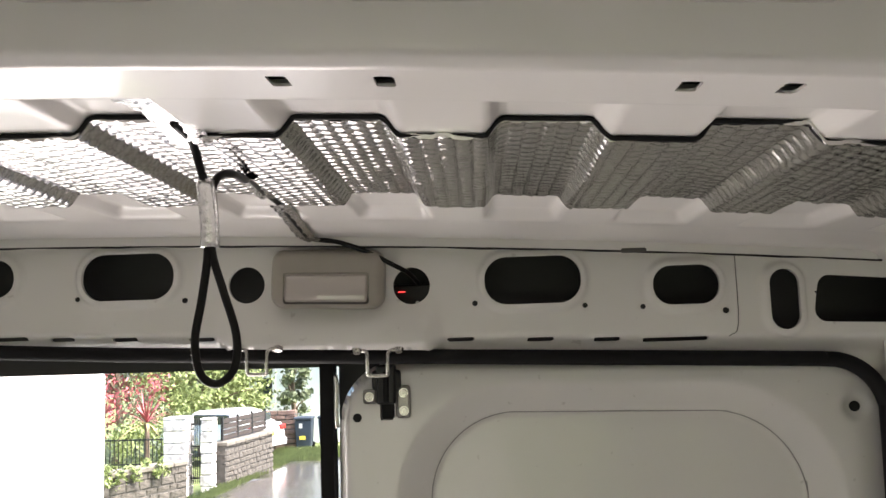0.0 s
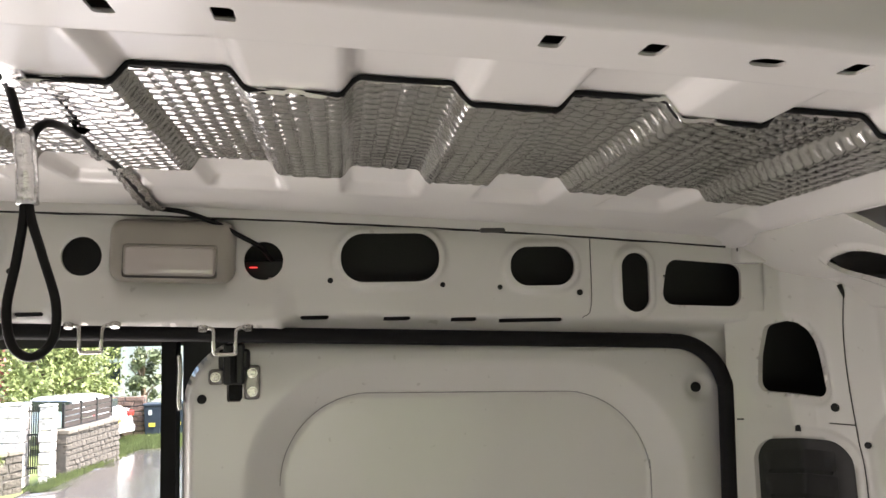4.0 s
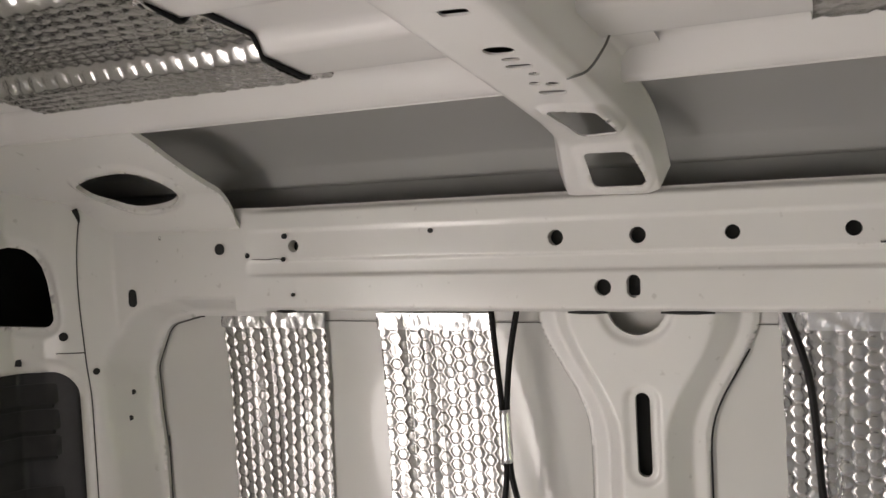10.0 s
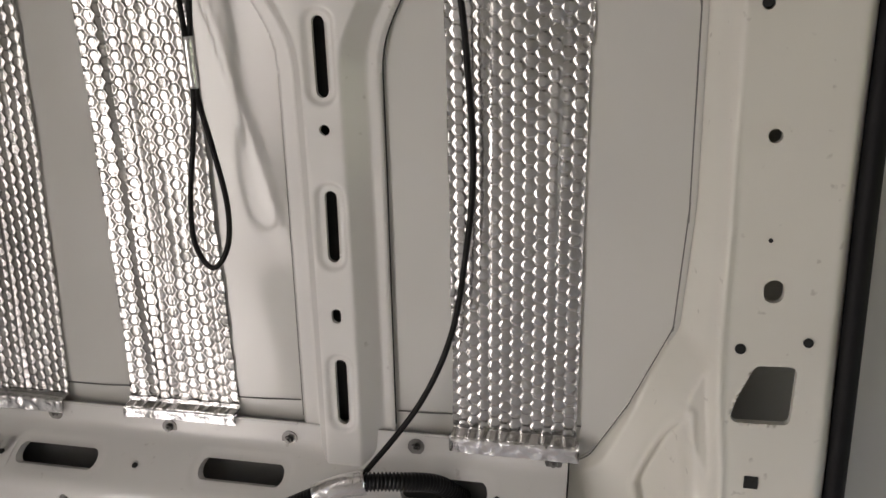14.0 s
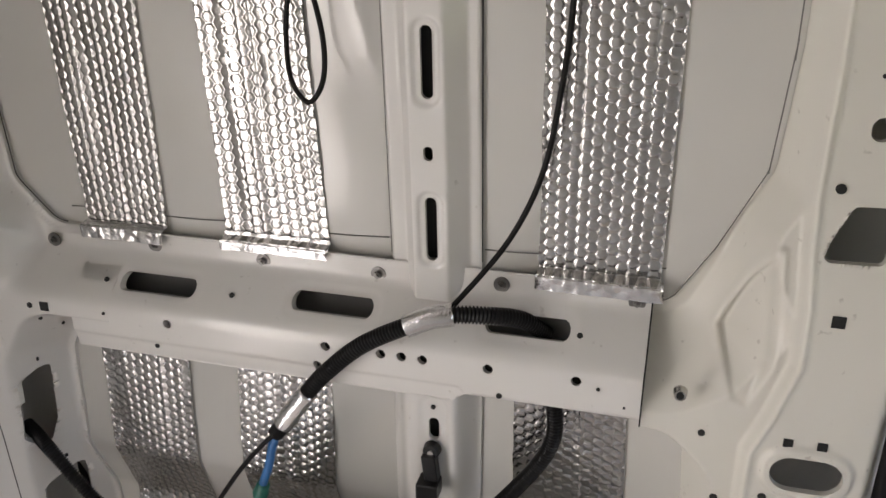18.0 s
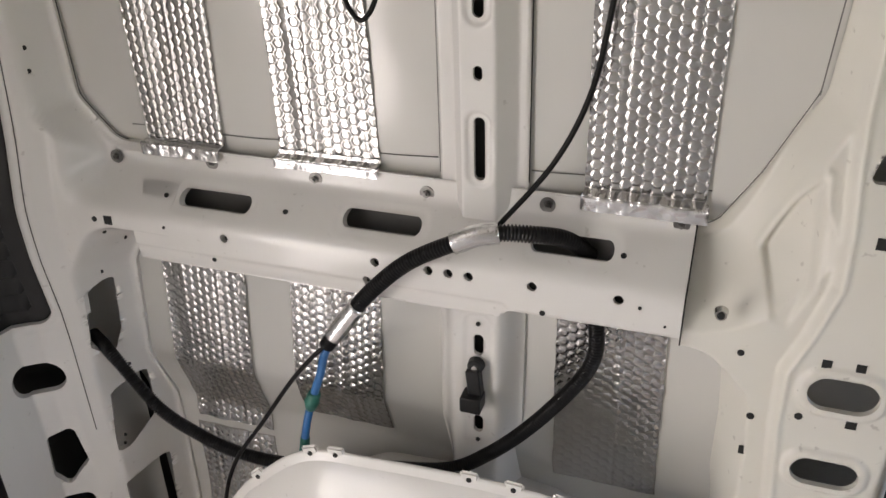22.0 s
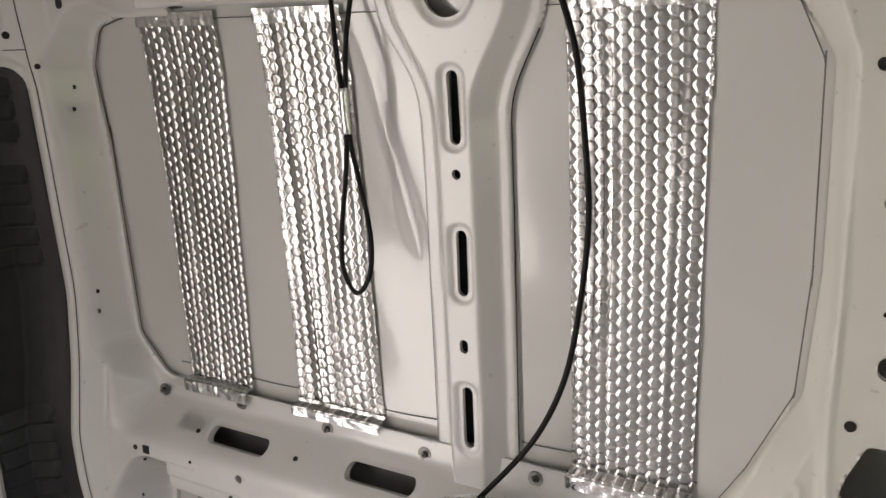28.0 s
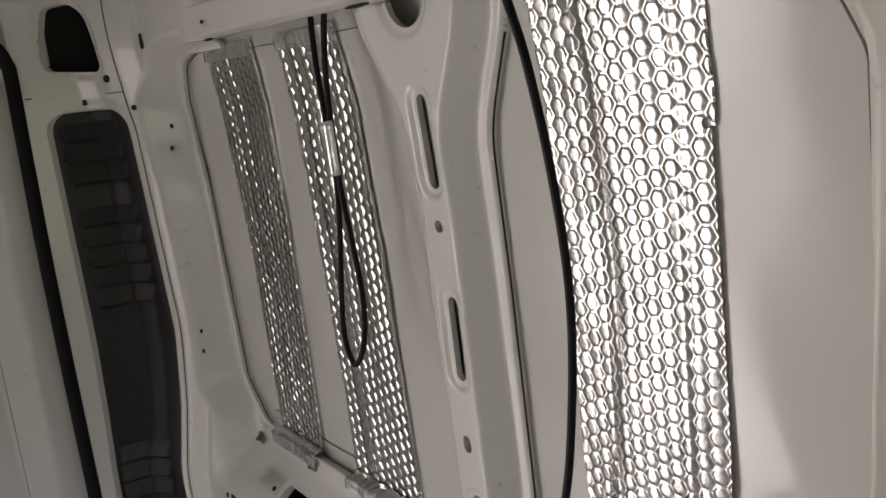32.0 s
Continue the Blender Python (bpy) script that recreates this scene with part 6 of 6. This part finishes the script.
def parked_car(x, y, turn):
    z = float(gz(y))
    th = empty("parked_car", "white hatchback parked beside the stone wall", "car", at=(x, y, z))
    th.rotation_euler.z = turn
    prof = [(0.0, 0.30), (0.02, 0.75), (0.10, 0.98), (0.45, 1.02), (0.75, 1.36), (1.3, 1.47), (2.3, 1.44), (3.0, 1.00), (3.9, 0.86), (4.15, 0.62), (4.18, 0.30)]
    V, F = [], []
    for s, ins in ((-0.86, 0.0), (0.86, 0.0)):
        for px, pz in prof:
            k = 0.16 * smoothstep(0.95, 1.45, np.array(pz))
            V.append((s - math.copysign(float(k), s), px, pz))
    n = len(prof)
    for i in range(n - 1):
        F.append((i, i + 1, n + i + 1, n + i))
    F += [tuple(range(n))[::-1], tuple(range(n, 2 * n)), (n - 1, 0, n, 2 * n - 1)]
    me = raw_mesh("body", V, F)
    b = bmesh.new()
    b.from_mesh(me)
    bmesh.ops.bevel(b, geom=list(b.edges), offset=0.06, segments=3, affect="EDGES")
    body = part("body", b, CARPAINT, th, smooth=False)
    part("rear_window", box(bmesh.new(), -0.62, 0.62, 0.40, 0.66, 1.06, 1.30, 0.02, 1), GLASSD, body)
    for s in (-1, 1):
        part("side_window", box(bmesh.new(), s * 0.80 - 0.05, s * 0.80 + 0.05, 0.9, 2.6, 1.03, 1.33, 0.02, 1), GLASSD, body)
        part("tail_lamp", box(bmesh.new(), s * 0.70 - 0.13, s * 0.70 + 0.13, -0.02, 0.14, 0.78, 0.94, 0.03, 2), REDLENS, body)
        for yy in (0.75, 3.3):
            b = bmesh.new()
            cyl(b, (s * 0.68, yy, 0.31), (s * 0.87, yy, 0.31), 0.31, 0.31, 24)
            w = part("wheel", b, RUBBER, th)
            b = bmesh.new()
            cyl(b, (s * 0.86, yy, 0.31), (s * 0.885, yy, 0.31), 0.20, 0.18, 18)
            part("rim", b, STEEL, w)
    part("number_plate", box(bmesh.new(), -0.26, 0.26, -0.03, 0.02, 0.62, 0.73, 0.005, 1), YELLOW, body, "plain yellow plate")
    part("bumper", box(bmesh.new(), -0.84, 0.84, -0.06, 0.10, 0.30, 0.52, 0.04, 2), CARPAINT, body)
    return th


parked_car(-6.45, 25.3, radians(66))

HOUSE = empty("house", "white rendered house with a tall sash window", "house", at=(-6.7, 34.0, -1.95))
part("wall", box(bmesh.new(), -3.6, 3.4, 0, 5, 0, 6.2), RENDER, HOUSE)
_b = bmesh.new()
bmesh.ops.create_cone(_b, cap_ends=True, segments=4, radius1=5.6, radius2=0.3, depth=2.4, matrix=Matrix.Translation((-0.1, 2.5, 7.4)) @ Matrix.Rotation(radians(45), 4, "Z"))
part("roof", _b, STONE, HOUSE)
_w = part("window", box(bmesh.new(), -2.55, -1.65, -0.08, 0.05, 1.7, 3.9, 0.02, 1), RENDER, HOUSE)
for z in (1.85, 2.9):
    part("pane", box(bmesh.new(), -2.42, -1.78, -0.10, -0.07, z, z + 0.9), GLASSD, _w)
_w = part("window", box(bmesh.new(), 0.4, 1.4, -0.08, 0.05, 3.2, 4.9, 0.02, 1), RENDER, HOUSE)
part("pane", box(bmesh.new(), 0.52, 1.28, -0.10, -0.07, 3.35, 4.75), GLASSD, _w)


def wheelie_bin(x, y, material, label):
    th = empty("wheelie_bin", label, "bin", "bins by the lane", at=(x, y, float(gz(y))))
    b = bmesh.new()
    bmesh.ops.create_cone(b, cap_ends=True, segments=4, radius1=0.34, radius2=0.41, depth=0.92, matrix=Matrix.Translation((0, 0, 0.52)) @ Matrix.Rotation(radians(45), 4, "Z"))
    bmesh.ops.bevel(b, geom=list(b.edges), offset=0.03, segments=2, affect="EDGES")
    part("body", b, material, th)
    part("lid", box(bmesh.new(), -0.31, 0.31, -0.34, 0.31, 0.98, 1.07, 0.03, 2), material, th)
    part("handle", box(bmesh.new(), -0.25, 0.25, 0.30, 0.36, 0.96, 1.0, 0.012, 1), material, th)
    for s in (-1, 1):
        b = bmesh.new()
        cyl(b, (s * 0.22, 0.26, 0.1), (s * 0.29, 0.26, 0.1), 0.1, 0.1, 16)
        part("wheel", b, RUBBER, th)
    part("sticker", box(bmesh.new(), -0.13, -0.02, -0.295, -0.26, 0.70, 0.86), CREAM, th, "pale bar")
    part("sticker", box(bmesh.new(), -0.12, 0.08, -0.285, -0.25, 0.32, 0.44), YELLOW, th, "pale mark")
    return th


wheelie_bin(-5.93, 28.1, BINBLUE, "dark blue wheelie bin with pale marks")
wheelie_bin(-5.2, 28.5, BINBLUE, "dark wheelie bin beside another bin")
GV = empty("grass_verge", "bright green grass verge at the lane's edge", "grass", kind="stuff")


def blades(x0, x1, y0, y1, count, h, seed):
    r = np.random.RandomState(seed)
    x, y = r.uniform(x0, x1, count), r.uniform(y0, y1, count)
    z = gz(y) - 0.08
    dx, dy = r.uniform(-0.05, 0.05, count), r.uniform(-0.05, 0.05, count)
    hh = h * r.uniform(0.5, 1.2, count)
    V = np.stack([np.stack([x - 0.012, y, z], -1), np.stack([x + 0.012, y, z], -1), np.stack([x + dx, y + dy, z + hh], -1)], 1).reshape(-1, 3)
    return link("grass_blades", raw_mesh("grass_blades", V, np.arange(count * 3).reshape(-1, 3).tolist()), GRASS, GV, smooth=False)


blades(-6.6, -4.3, 23.6, 27.6, 9000, 0.22, 1)
blades(-5.75, -5.35, 16.0, 23.5, 4000, 0.18, 2)
WIRE = tube("overhead_wire", [(-11.4, 30.0, 2.2), (-9.0, 31.0, 1.75), (-6.5, 32.05, 2.0)], 0.012, WHITEWASH)
tagged(WIRE, "pale overhead wire across the gardens", "wire")
